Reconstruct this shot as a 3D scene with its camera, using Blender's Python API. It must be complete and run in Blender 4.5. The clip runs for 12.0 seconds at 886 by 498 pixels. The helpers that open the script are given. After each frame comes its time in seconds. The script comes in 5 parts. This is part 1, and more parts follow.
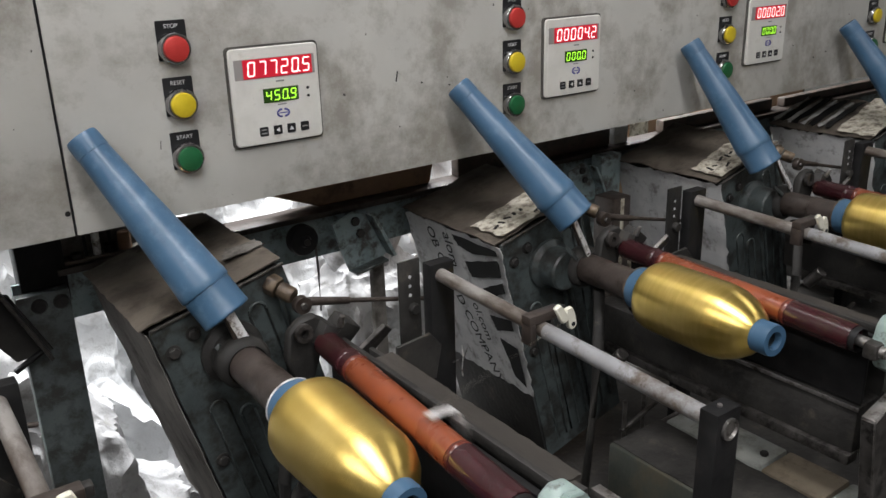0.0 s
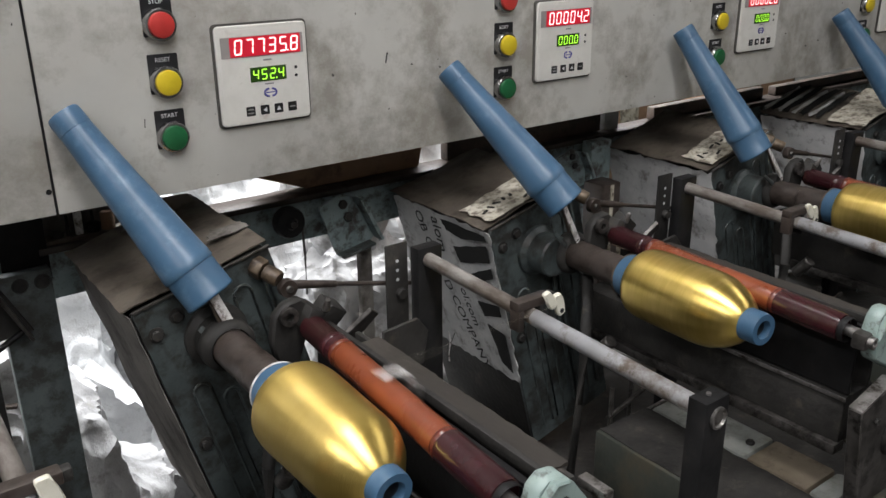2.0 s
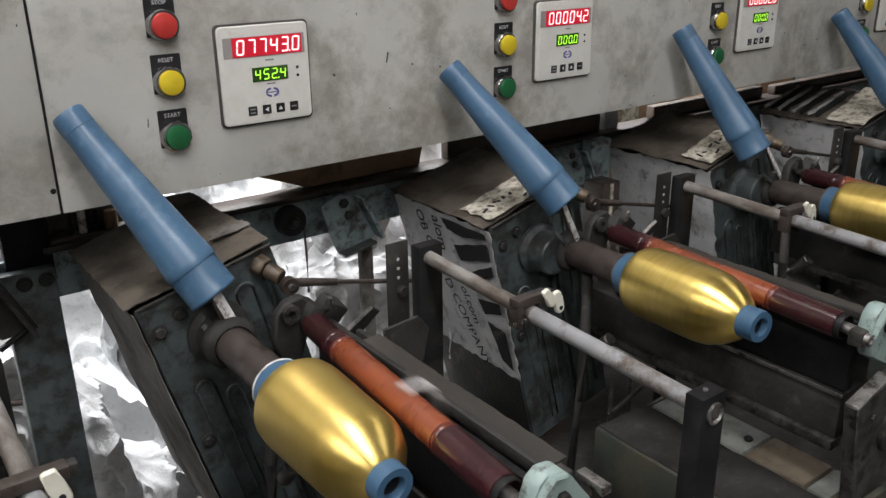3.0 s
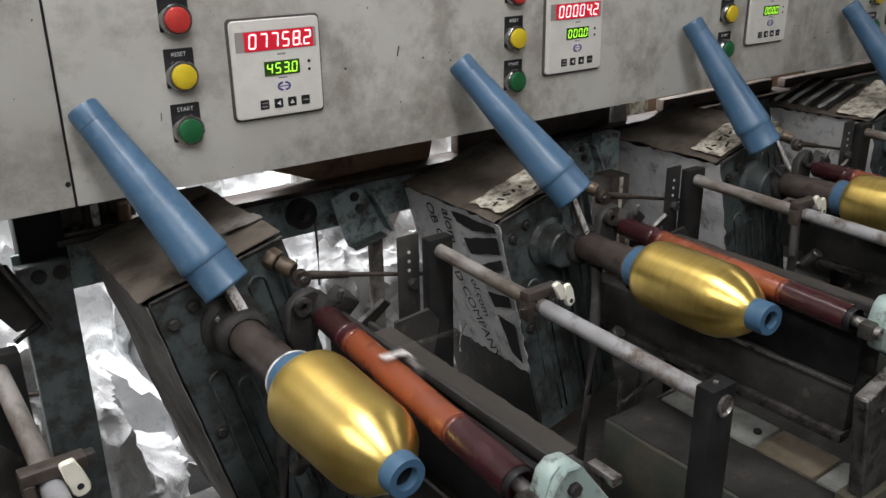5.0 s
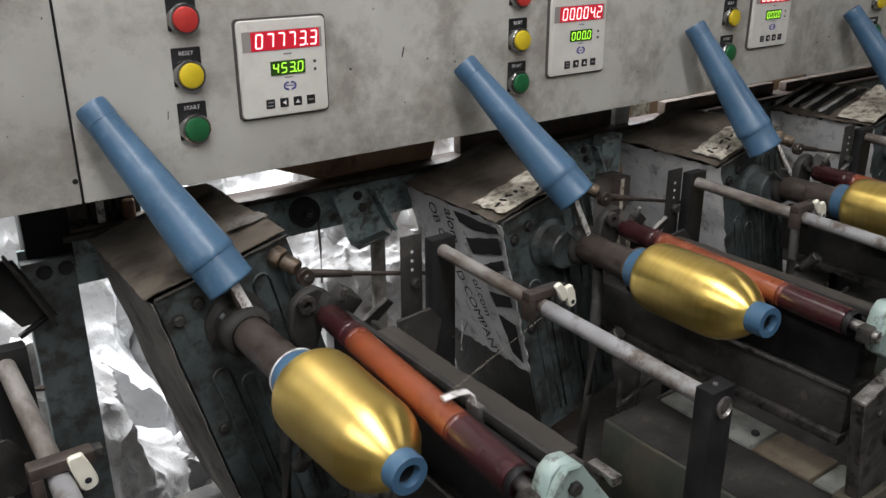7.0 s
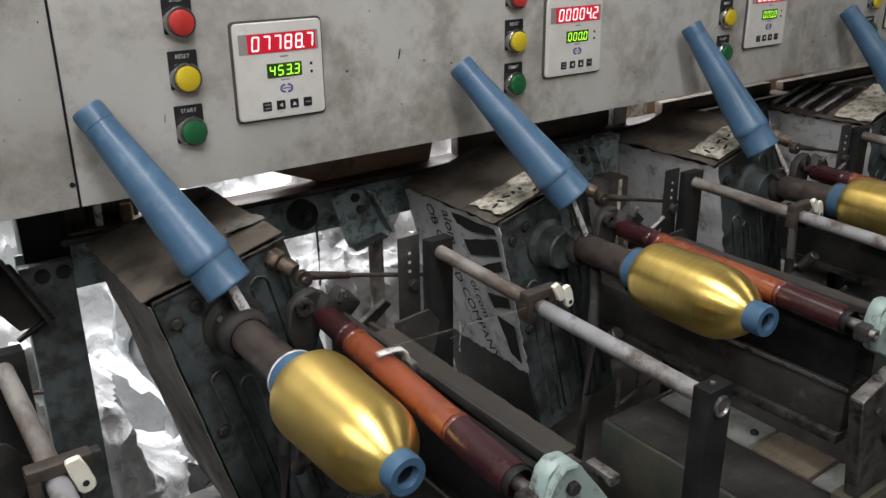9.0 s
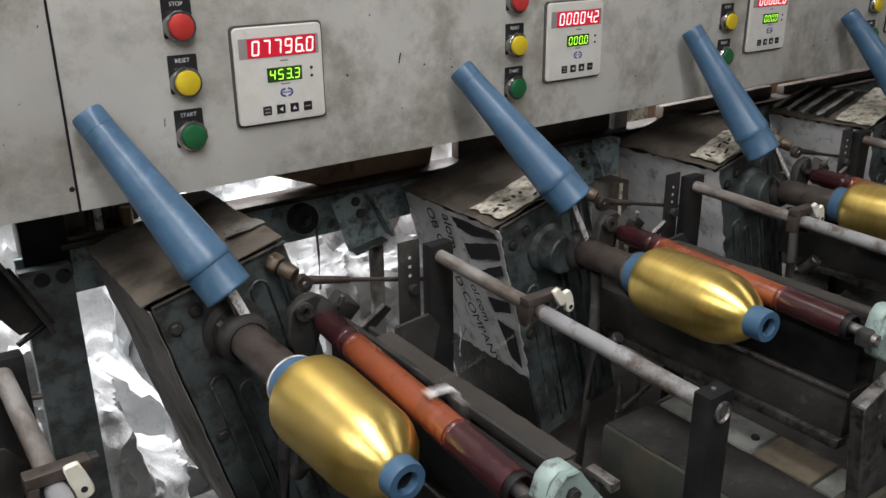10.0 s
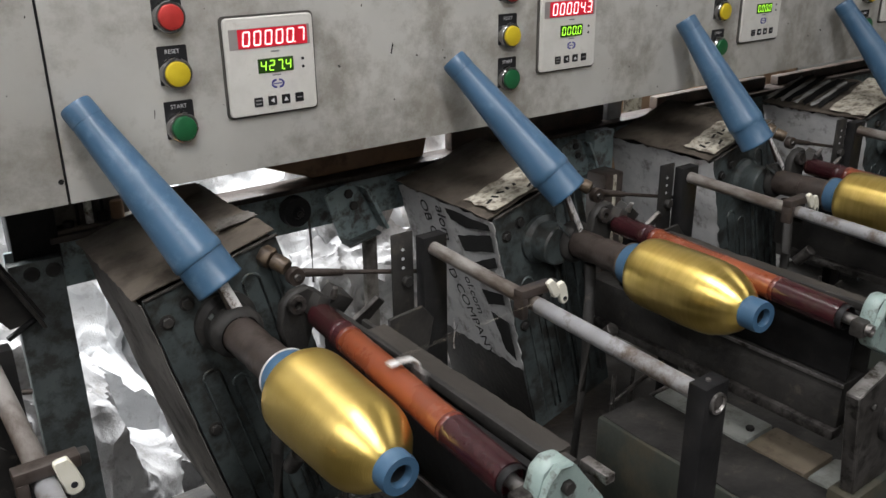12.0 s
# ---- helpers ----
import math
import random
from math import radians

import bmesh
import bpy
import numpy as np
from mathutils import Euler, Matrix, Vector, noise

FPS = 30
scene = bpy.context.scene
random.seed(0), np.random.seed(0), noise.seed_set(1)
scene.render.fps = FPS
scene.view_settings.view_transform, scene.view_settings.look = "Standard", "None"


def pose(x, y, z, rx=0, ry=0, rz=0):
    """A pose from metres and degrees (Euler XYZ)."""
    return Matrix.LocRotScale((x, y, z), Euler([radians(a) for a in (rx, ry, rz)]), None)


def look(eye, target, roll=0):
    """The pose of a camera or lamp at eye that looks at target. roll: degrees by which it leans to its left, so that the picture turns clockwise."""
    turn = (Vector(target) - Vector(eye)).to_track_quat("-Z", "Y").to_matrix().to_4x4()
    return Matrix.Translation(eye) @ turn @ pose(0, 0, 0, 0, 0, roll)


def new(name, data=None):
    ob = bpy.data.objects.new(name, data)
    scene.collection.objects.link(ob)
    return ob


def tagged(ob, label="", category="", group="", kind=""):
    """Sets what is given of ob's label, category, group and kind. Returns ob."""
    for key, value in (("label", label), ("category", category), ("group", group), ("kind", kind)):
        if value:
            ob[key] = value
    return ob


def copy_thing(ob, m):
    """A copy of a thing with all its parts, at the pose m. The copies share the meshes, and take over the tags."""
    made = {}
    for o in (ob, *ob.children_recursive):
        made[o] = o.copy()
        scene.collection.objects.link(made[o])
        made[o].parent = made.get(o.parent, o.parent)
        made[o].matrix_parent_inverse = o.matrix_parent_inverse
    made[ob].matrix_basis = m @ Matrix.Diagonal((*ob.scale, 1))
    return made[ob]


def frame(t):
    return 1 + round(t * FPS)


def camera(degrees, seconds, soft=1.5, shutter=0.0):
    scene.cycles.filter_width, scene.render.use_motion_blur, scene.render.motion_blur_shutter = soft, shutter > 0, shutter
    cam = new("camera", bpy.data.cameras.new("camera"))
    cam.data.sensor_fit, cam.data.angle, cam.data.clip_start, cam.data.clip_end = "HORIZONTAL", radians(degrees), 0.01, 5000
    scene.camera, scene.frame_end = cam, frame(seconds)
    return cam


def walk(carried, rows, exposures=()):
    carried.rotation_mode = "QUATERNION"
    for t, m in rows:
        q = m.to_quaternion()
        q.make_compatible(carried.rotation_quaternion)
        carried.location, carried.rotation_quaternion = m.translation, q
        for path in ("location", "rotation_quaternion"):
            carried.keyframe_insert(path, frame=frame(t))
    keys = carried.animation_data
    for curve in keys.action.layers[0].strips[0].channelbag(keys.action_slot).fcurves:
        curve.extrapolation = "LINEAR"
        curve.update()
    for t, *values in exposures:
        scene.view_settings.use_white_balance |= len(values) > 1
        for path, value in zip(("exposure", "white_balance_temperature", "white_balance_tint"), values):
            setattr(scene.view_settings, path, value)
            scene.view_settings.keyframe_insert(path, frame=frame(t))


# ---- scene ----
PITCH = 0.4098
FOV = 55.13

# ---- camera ----
cam = camera(FOV, 12.0, soft=1.5, shutter=0.5)
PATH = [
    (0.0, pose(-0.3654, -0.7948, 1.3360, 70.329, 1.542, -36.102)),
    (0.5, pose(-0.3628, -0.7948, 1.3350, 70.077, 1.134, -36.473)),
    (1.0, pose(-0.3629, -0.7903, 1.3330, 69.612, 0.612, -36.558)),
    (1.5, pose(-0.3592, -0.7868, 1.3322, 69.281, 0.585, -36.628)),
    (2.0, pose(-0.3607, -0.7873, 1.3315, 69.342, 0.567, -36.631)),
    (2.5, pose(-0.3609, -0.7886, 1.3302, 69.379, 0.605, -36.600)),
    (3.0, pose(-0.3645, -0.7939, 1.3334, 69.285, 0.637, -36.569)),
    (5.0, pose(-0.3697, -0.7955, 1.3351, 68.822, 0.774, -36.082)),
    (5.5, pose(-0.3710, -0.7967, 1.3339, 68.721, 0.705, -36.104)),
    (6.0, pose(-0.3741, -0.7997, 1.3375, 68.687, 0.725, -36.189)),
    (6.5, pose(-0.3756, -0.7999, 1.3389, 68.706, 0.421, -35.992)),
    (7.0, pose(-0.3764, -0.7983, 1.3392, 68.719, 0.198, -35.925)),
    (9.0, pose(-0.3753, -0.8003, 1.3382, 68.884, 0.543, -36.091)),
    (9.5, pose(-0.3741, -0.8010, 1.3399, 69.032, 0.577, -36.082)),
    (10.0, pose(-0.3734, -0.7989, 1.3394, 69.058, 0.518, -36.017)),
    (10.5, pose(-0.3719, -0.7976, 1.3379, 68.955, 0.618, -36.110)),
    (11.0, pose(-0.3715, -0.7973, 1.3364, 68.789, 0.636, -36.219)),
    (11.5, pose(-0.3700, -0.7959, 1.3346, 68.649, 0.601, -36.279)),
    (12.0, pose(-0.3699, -0.7959, 1.3366, 68.573, 0.612, -36.456)),
]
walk(cam, PATH)

# ---- light ----
world = bpy.data.worlds.new("hall_air")
scene.world = world
world.use_nodes = True
world.node_tree.nodes["Background"].inputs[0].default_value = (0.75, 0.85, 1.0, 1)
world.node_tree.nodes["Background"].inputs[1].default_value = 0.05
scene.view_settings.exposure = 0.0


def area_lamp(name, at, target, sx, sy, watts, colour):
    data = bpy.data.lights.new(name, "AREA")
    data.shape, data.size, data.size_y, data.energy, data.color = "RECTANGLE", sx, sy, watts, colour
    ob = new(name, data)
    ob.matrix_world = look(at, target)
    return ob


COOL = (0.992, 0.975, 0.990)
# unseen fluorescent tubes under the ceiling, across the aisle
def tube_light(name, x, y, z, sx, sy, watts, colour):
    ob = area_lamp(name, (x, y, z), (x, y, 0), sx, sy, watts, colour)
    ob.matrix_world = Matrix.Translation((x, y, z))


tube_light("aisle_tube_light", -0.30, -1.35, 2.75, 0.34, 3.0, 60, COOL)
tube_light("west_tube_light", -1.9, -1.35, 2.75, 0.34, 3.0, 52, COOL)
tube_light("east_tube_light", 1.9, -1.5, 2.75, 0.34, 2.6, 14, COOL)
# unseen lamp added low behind the machine to brighten the sacks
tube_light("rear_fill_light", 0.1, 0.80, 2.0, 3.0, 0.2, 140, (0.97, 0.98, 1.0))


# ---- materials ----


def nodes_of(mat):
    return mat.node_tree.nodes, mat.node_tree.links


def surface(name, dark, light, rough=0.5, metal=0.0, scale=8.0, grime=None, grime_amount=0.35, grime_scale=30.0,
            bump=0.1, bump_scale=120.0, coat=0.0, stretch=(1, 1, 1), rough_var=0.15):
    """A painted or worn surface: two tones mixed by broad noise, grime patches by a finer noise, and a fine relief."""
    mat = bpy.data.materials.new(name)
    mat.use_nodes = True
    n, l = nodes_of(mat)
    b = n["Principled BSDF"]
    tc = n.new("ShaderNodeTexCoord")
    mp = n.new("ShaderNodeMapping")
    mp.inputs["Scale"].default_value = stretch
    l.new(tc.outputs["Object"], mp.inputs[0])
    info = n.new("ShaderNodeObjectInfo")
    shift = n.new("ShaderNodeVectorMath")
    shift.operation = "MULTIPLY_ADD"
    comb = n.new("ShaderNodeCombineXYZ")
    l.new(info.outputs["Random"], comb.inputs[0])
    l.new(info.outputs["Random"], comb.inputs[1])
    l.new(comb.outputs[0], shift.inputs[0])
    shift.inputs[1].default_value = (7, 3, 0)
    l.new(mp.outputs[0], shift.inputs[2])
    big = n.new("ShaderNodeTexNoise")
    big.inputs["Scale"].default_value = scale
    big.inputs["Detail"].default_value = 6
    big.inputs["Roughness"].default_value = 0.62
    l.new(shift.outputs[0], big.inputs["Vector"])
    ramp = n.new("ShaderNodeValToRGB")
    ramp.color_ramp.elements[0].position, ramp.color_ramp.elements[1].position = 0.35, 0.65
    ramp.color_ramp.elements[0].color, ramp.color_ramp.elements[1].color = (*dark, 1), (*light, 1)
    l.new(big.outputs["Fac"], ramp.inputs[0])
    colour = ramp.outputs[0]
    if grime:
        small = n.new("ShaderNodeTexNoise")
        small.inputs["Scale"].default_value = grime_scale
        small.inputs["Detail"].default_value = 8
        small.inputs["Roughness"].default_value = 0.7
        l.new(shift.outputs[0], small.inputs["Vector"])
        cut = n.new("ShaderNodeMapRange")
        edge = 0.72 - 0.4 * grime_amount
        cut.inputs[1].default_value, cut.inputs[2].default_value = edge - 0.06, edge + 0.08
        l.new(small.outputs["Fac"], cut.inputs[0])
        mix = n.new("ShaderNodeMix")
        mix.data_type = "RGBA"
        l.new(cut.outputs[0], mix.inputs["Factor"])
        l.new(colour, mix.inputs["A"])
        mix.inputs["B"].default_value = (*grime, 1)
        colour = mix.outputs["Result"]
    l.new(colour, b.inputs["Base Color"])
    b.inputs["Metallic"].default_value = metal
    b.inputs["Coat Weight"].default_value = coat
    b.inputs["Coat Roughness"].default_value = 0.25
    rr = n.new("ShaderNodeMapRange")
    rr.inputs[3].default_value, rr.inputs[4].default_value = max(0.03, rough - rough_var), min(1, rough + rough_var)
    l.new(big.outputs["Fac"], rr.inputs[0])
    l.new(rr.outputs[0], b.inputs["Roughness"])
    if bump:
        fine = n.new("ShaderNodeTexNoise")
        fine.inputs["Scale"].default_value = bump_scale
        fine.inputs["Detail"].default_value = 4
        l.new(mp.outputs[0], fine.inputs["Vector"])
        bn = n.new("ShaderNodeBump")
        bn.inputs["Strength"].default_value = bump
        bn.inputs["Distance"].default_value = 0.002
        l.new(fine.outputs["Fac"], bn.inputs["Height"])
        l.new(bn.outputs[0], b.inputs["Normal"])
    return mat


def glowing(name, colour, strength):
    mat = bpy.data.materials.new(name)
    mat.use_nodes = True
    b = mat.node_tree.nodes["Principled BSDF"]
    b.inputs["Base Color"].default_value = (*colour, 1)
    b.inputs["Emission Color"].default_value = (*colour, 1)
    b.inputs["Emission Strength"].default_value = strength
    return mat


def wound_yarn(name, turns, relief, metal, across=6, rough=0.34, streak=1, dark=(0.82, 0.58, 0.15)):
    """Metallic gold yarn in fine windings round the z axis of the bobbin."""
    mat = surface(name, dark, (0.93, 0.69, 0.22), stretch=(1, 1, streak), rough=rough, metal=metal, scale=22, bump=0, rough_var=0.05)
    n, l = nodes_of(mat)
    b = n["Principled BSDF"]
    tc = n.new("ShaderNodeTexCoord")
    mp = n.new("ShaderNodeMapping")
    mp.inputs["Scale"].default_value = (across, across, turns)
    l.new(tc.outputs["Object"], mp.inputs[0])
    wind = n.new("ShaderNodeTexNoise")
    wind.inputs["Scale"].default_value = 1.0
    wind.inputs["Detail"].default_value = 5
    wind.inputs["Roughness"].default_value = 0.75
    l.new(mp.outputs[0], wind.inputs["Vector"])
    bn = n.new("ShaderNodeBump")
    bn.inputs["Strength"].default_value = relief
    bn.inputs["Distance"].default_value = 0.0012
    l.new(wind.outputs["Fac"], bn.inputs["Height"])
    l.new(bn.outputs[0], b.inputs["Normal"])
    tan = n.new("ShaderNodeTangent")
    tan.direction_type, tan.axis = "RADIAL", "Z"
    l.new(tan.outputs[0], b.inputs["Tangent"])
    b.inputs["Anisotropic"].default_value = 0.7
    b.inputs["Anisotropic Rotation"].default_value = 0.25
    return mat


M_PANEL = surface("panel_paint", (0.45, 0.445, 0.415), (0.56, 0.555, 0.52), rough=0.45, scale=5, grime=(0.31, 0.295, 0.26), grime_amount=0.5,
                  grime_scale=9, bump=0.06, bump_scale=60)
M_TEAL = surface("worn_teal_paint", (0.15, 0.20, 0.205), (0.24, 0.30, 0.305), rough=0.5, scale=25, grime=(0.05, 0.045, 0.04), grime_amount=0.45,
                 grime_scale=45, bump=0.35)
M_TEAL_DARK = surface("oily_teal_paint", (0.043, 0.053, 0.053), (0.078, 0.095, 0.095), rough=0.42, scale=14, grime=(0.024, 0.024, 0.022), grime_amount=0.52,
                      grime_scale=38, bump=0.5)
M_GREEN = surface("pale_green_paint", (0.22, 0.30, 0.28), (0.31, 0.385, 0.36), rough=0.4, scale=30, grime=(0.05, 0.045, 0.04), grime_amount=0.3,
                  grime_scale=60, bump=0.2)
M_BLACK = surface("blackened_steel", (0.007, 0.007, 0.0075), (0.016, 0.0155, 0.0155), rough=0.5, scale=30, grime=(0.022, 0.02, 0.018), grime_amount=0.2,
                  bump=0.25)
M_GRIME = surface("oily_grime", (0.014, 0.0135, 0.013), (0.038, 0.036, 0.033), rough=0.6, scale=20, grime=(0.07, 0.06, 0.05), grime_amount=0.2,
                  bump=0.6)
M_DUST = surface("brown_dusty_cover", (0.055, 0.045, 0.036), (0.117, 0.098, 0.077), rough=0.58, scale=12, grime=(0.035, 0.027, 0.02), grime_amount=0.45,
                 grime_scale=18, bump=0.5, bump_scale=70)
M_RUST = surface("rusty_brown_steel", (0.040, 0.032, 0.028), (0.090, 0.071, 0.061), rough=0.42, metal=0.2, scale=30, grime=(0.025, 0.018, 0.014),
                 grime_amount=0.5, bump=0.3)
M_BRASS = surface("dirty_brass", (0.075, 0.054, 0.036), (0.15, 0.112, 0.074), rough=0.45, metal=0.35, scale=40, grime=(0.04, 0.028, 0.02), grime_amount=0.45, grime_scale=70, bump=0.2)
M_STEEL = surface("worn_steel", (0.22, 0.21, 0.20), (0.42, 0.40, 0.385), rough=0.35, metal=0.85, scale=40, grime=(0.06, 0.05, 0.04), grime_amount=0.4,
                  grime_scale=60, bump=0.2)
M_CHROME = surface("chrome_ring", (0.30, 0.295, 0.29), (0.45, 0.44, 0.435), rough=0.25, metal=1.0, scale=30, bump=0.03)
M_STEEL_DARK = surface("oily_steel", (0.05, 0.046, 0.042), (0.12, 0.112, 0.105), rough=0.4, metal=0.6, scale=30, grime=(0.02, 0.018, 0.016), grime_amount=0.45,
                       grime_scale=50, bump=0.25)
M_BOARD = surface("grey_brown_board", (0.10, 0.092, 0.082), (0.18, 0.168, 0.150), rough=0.8, scale=14, grime=(0.05, 0.043, 0.036), grime_amount=0.4, grime_scale=24, bump=0.4)
M_ROD = surface("pale_painted_rod", (0.15, 0.136, 0.122), (0.28, 0.266, 0.248), rough=0.42, scale=14, grime=(0.080, 0.063, 0.051), grime_amount=0.55,
                grime_scale=22, bump=0.1, stretch=(1, 1, 0.35))
M_ROD_PALE = surface("bluish_white_rod", (0.185, 0.182, 0.18), (0.285, 0.288, 0.30), rough=0.40, scale=16, grime=(0.09, 0.07, 0.055), grime_amount=0.42, grime_scale=38, bump=0.15)
M_BLUE = surface("blue_plastic", (0.038, 0.091, 0.159), (0.054, 0.117, 0.197), rough=0.37, scale=14, grime=(0.085, 0.155, 0.235), grime_amount=0.30,
                 bump=0.04, rough_var=0.06)
# near-black colour stands in for the shade inside tubes and eyelets
M_BORE_SHADE = surface("bore_shade", (0.008, 0.01, 0.014), (0.014, 0.016, 0.02), rough=0.6, bump=0)
M_GOLD = wound_yarn("gold_yarn_spinning", 300, 0.35, 0.95)
M_GOLD_STILL = wound_yarn("gold_yarn_at_rest", 480, 0.16, 0.97, 9, 0.31, streak=8, dark=(0.82, 0.59, 0.15))
M_AMBER = surface("amber_resin", (0.155, 0.038, 0.016), (0.25, 0.062, 0.022), rough=0.28, scale=16, grime=(0.2, 0.05, 0.02), grime_amount=0.3,
                  coat=0.25, bump=0.04)
M_AMBER_DARK = surface("dark_amber_resin", (0.075, 0.016, 0.012), (0.13, 0.028, 0.016), rough=0.25, scale=30, coat=0.25, bump=0.04)
M_MAROON = surface("maroon_resin", (0.026, 0.007, 0.009), (0.050, 0.012, 0.015), rough=0.24, scale=20, grime=(0.04, 0.02, 0.016), grime_amount=0.35,
                   coat=0.08, bump=0.05)
M_WHITE_STRIP = surface("chipped_white_paint", (0.6, 0.59, 0.58), (0.76, 0.755, 0.75), rough=0.4, scale=60, grime=(0.12, 0.085, 0.06), grime_amount=0.42,
                        grime_scale=110, bump=0.2)
M_CERAMIC = surface("ivory_ceramic", (0.62, 0.60, 0.50), (0.74, 0.72, 0.62), rough=0.3, scale=40, bump=0.03)
M_SACK = surface("white_woven_sack", (0.42, 0.43, 0.44), (0.58, 0.59, 0.60), rough=0.55, scale=7, grime=(0.36, 0.36, 0.36), grime_amount=0.3,
                 bump=0.6, bump_scale=260)


def creased(mat, scale, depth):
    """Adds the sharp creases of crumpled cloth under the fine weave."""
    n, l = nodes_of(mat)
    tc = n.new("ShaderNodeTexCoord")
    fold = n.new("ShaderNodeTexNoise")
    fold.noise_type = "RIDGED_MULTIFRACTAL"
    fold.inputs["Scale"].default_value = scale
    fold.inputs["Detail"].default_value = 3
    fold.inputs["Distortion"].default_value = 0.7
    l.new(tc.outputs["Object"], fold.inputs["Vector"])
    bn = n.new("ShaderNodeBump")
    bn.inputs["Strength"].default_value = 0.9
    bn.inputs["Distance"].default_value = depth
    l.new(fold.outputs["Fac"], bn.inputs["Height"])
    weave = [k for k in n if k.bl_idname == "ShaderNodeBump" and k != bn][0]
    l.new(bn.outputs[0], weave.inputs["Normal"])


creased(M_SACK, 26, 0.010)
# white sack cloth greyed, so the shade behind the machine is in its colour
M_SACK_SHADED = surface("shaded_woven_sack", (0.27, 0.27, 0.275), (0.40, 0.40, 0.40), rough=0.6, scale=9, grime=(0.20, 0.195, 0.19), grime_amount=0.35, bump=0.6, bump_scale=260)
creased(M_SACK_SHADED, 26, 0.010)
M_PAPER = surface("grey_printed_sack", (0.34, 0.34, 0.34), (0.47, 0.47, 0.46), rough=0.6, scale=20, grime=(0.13, 0.12, 0.11), grime_amount=0.35,
                  bump=0.25)
M_CARD = surface("brown_cardboard", (0.19, 0.115, 0.07), (0.27, 0.17, 0.105), rough=0.8, scale=16, grime=(0.12, 0.075, 0.05), grime_amount=0.3, bump=0.2)
M_CREAM = surface("cream_print", (0.36, 0.33, 0.26), (0.55, 0.52, 0.44), rough=0.7, scale=50, grime=(0.13, 0.11, 0.085), grime_amount=0.5, grime_scale=70,
                  bump=0.4)
M_INK = surface("black_ink", (0.009, 0.009, 0.009), (0.016, 0.016, 0.015), rough=0.8, bump=0.1)
M_LABEL = surface("black_label", (0.012, 0.012, 0.013), (0.02, 0.02, 0.022), rough=0.4, bump=0.03)
M_WHITE_PRINT = surface("white_print", (0.6, 0.6, 0.6), (0.7, 0.7, 0.7), rough=0.5, bump=0)
M_GREY_PRINT = surface("grey_print", (0.2, 0.2, 0.2), (0.26, 0.26, 0.26), rough=0.5, bump=0)
M_BLUE_PRINT = surface("blue_print", (0.07, 0.07, 0.26), (0.10, 0.10, 0.33), rough=0.5, bump=0)
M_FACE = surface("meter_face_film", (0.60, 0.59, 0.55), (0.68, 0.67, 0.63), rough=0.4, scale=30, grime=(0.5, 0.48, 0.43), grime_amount=0.25, bump=0.02)
M_GASKET = surface("dark_gasket", (0.05, 0.047, 0.042), (0.09, 0.085, 0.075), rough=0.6, bump=0.2)
M_RED_CAP = surface("red_cap", (0.42, 0.030, 0.026), (0.50, 0.042, 0.036), rough=0.38, scale=60, bump=0.03)
M_YELLOW_CAP = surface("yellow_cap", (0.56, 0.42, 0.018), (0.64, 0.49, 0.025), rough=0.38, scale=60, bump=0.03)
M_GREEN_CAP = surface("green_cap", (0.008, 0.085, 0.028), (0.012, 0.115, 0.04), rough=0.38, scale=60, bump=0.03)
M_RED_WINDOW = glowing("red_led_filter", (0.42, 0.006, 0.02), 0.55)
M_GREEN_WINDOW = surface("green_led_filter", (0.02, 0.06, 0.01), (0.03, 0.075, 0.012), rough=0.25, bump=0)
M_STRIP = surface("smoked_strip", (0.26, 0.24, 0.23), (0.31, 0.29, 0.28), rough=0.3, bump=0)
M_RED_LED = glowing("red_led", (1.0, 0.62, 0.60), 1.6)
M_GREEN_LED = glowing("green_led", (0.42, 1.0, 0.06), 1.3)
M_WALL = surface("hall_wall_paint", (0.5, 0.5, 0.48), (0.6, 0.6, 0.57), rough=0.8, scale=2, grime=(0.4, 0.39, 0.36), grime_amount=0.3, grime_scale=4)
M_FLOOR = surface("oily_concrete", (0.10, 0.095, 0.09), (0.17, 0.165, 0.155), rough=0.7, scale=3, grime=(0.04, 0.036, 0.032), grime_amount=0.4,
                  grime_scale=9, bump=0.3)
M_WOOD = surface("stained_wood_block", (0.11, 0.09, 0.062), (0.20, 0.165, 0.12), rough=0.65, scale=12, grime=(0.08, 0.06, 0.04), grime_amount=0.4, bump=0.3)
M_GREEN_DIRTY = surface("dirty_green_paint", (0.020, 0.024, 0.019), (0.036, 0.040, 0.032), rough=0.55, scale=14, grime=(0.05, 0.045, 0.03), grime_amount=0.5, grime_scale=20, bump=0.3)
M_SLAB = surface("pale_stone_slab", (0.16, 0.17, 0.16), (0.26, 0.27, 0.25), rough=0.7, scale=20, grime=(0.12, 0.12, 0.10), grime_amount=0.4, bump=0.3)
M_RUST_DARK = surface("dark_rusty_steel", (0.035, 0.024, 0.018), (0.085, 0.06, 0.045), rough=0.6, scale=20, grime=(0.02, 0.016, 0.013), grime_amount=0.4, bump=0.3)
M_TAG = surface("faded_green_print", (0.12, 0.32, 0.24), (0.18, 0.38, 0.29), rough=0.6, bump=0.2)
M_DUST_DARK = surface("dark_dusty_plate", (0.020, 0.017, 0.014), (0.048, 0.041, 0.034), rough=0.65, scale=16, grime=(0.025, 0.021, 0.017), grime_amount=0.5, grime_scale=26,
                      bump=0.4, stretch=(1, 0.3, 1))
M_THREAD = surface("pale_thread", (0.3, 0.28, 0.22), (0.4, 0.37, 0.3), rough=0.5, bump=0)

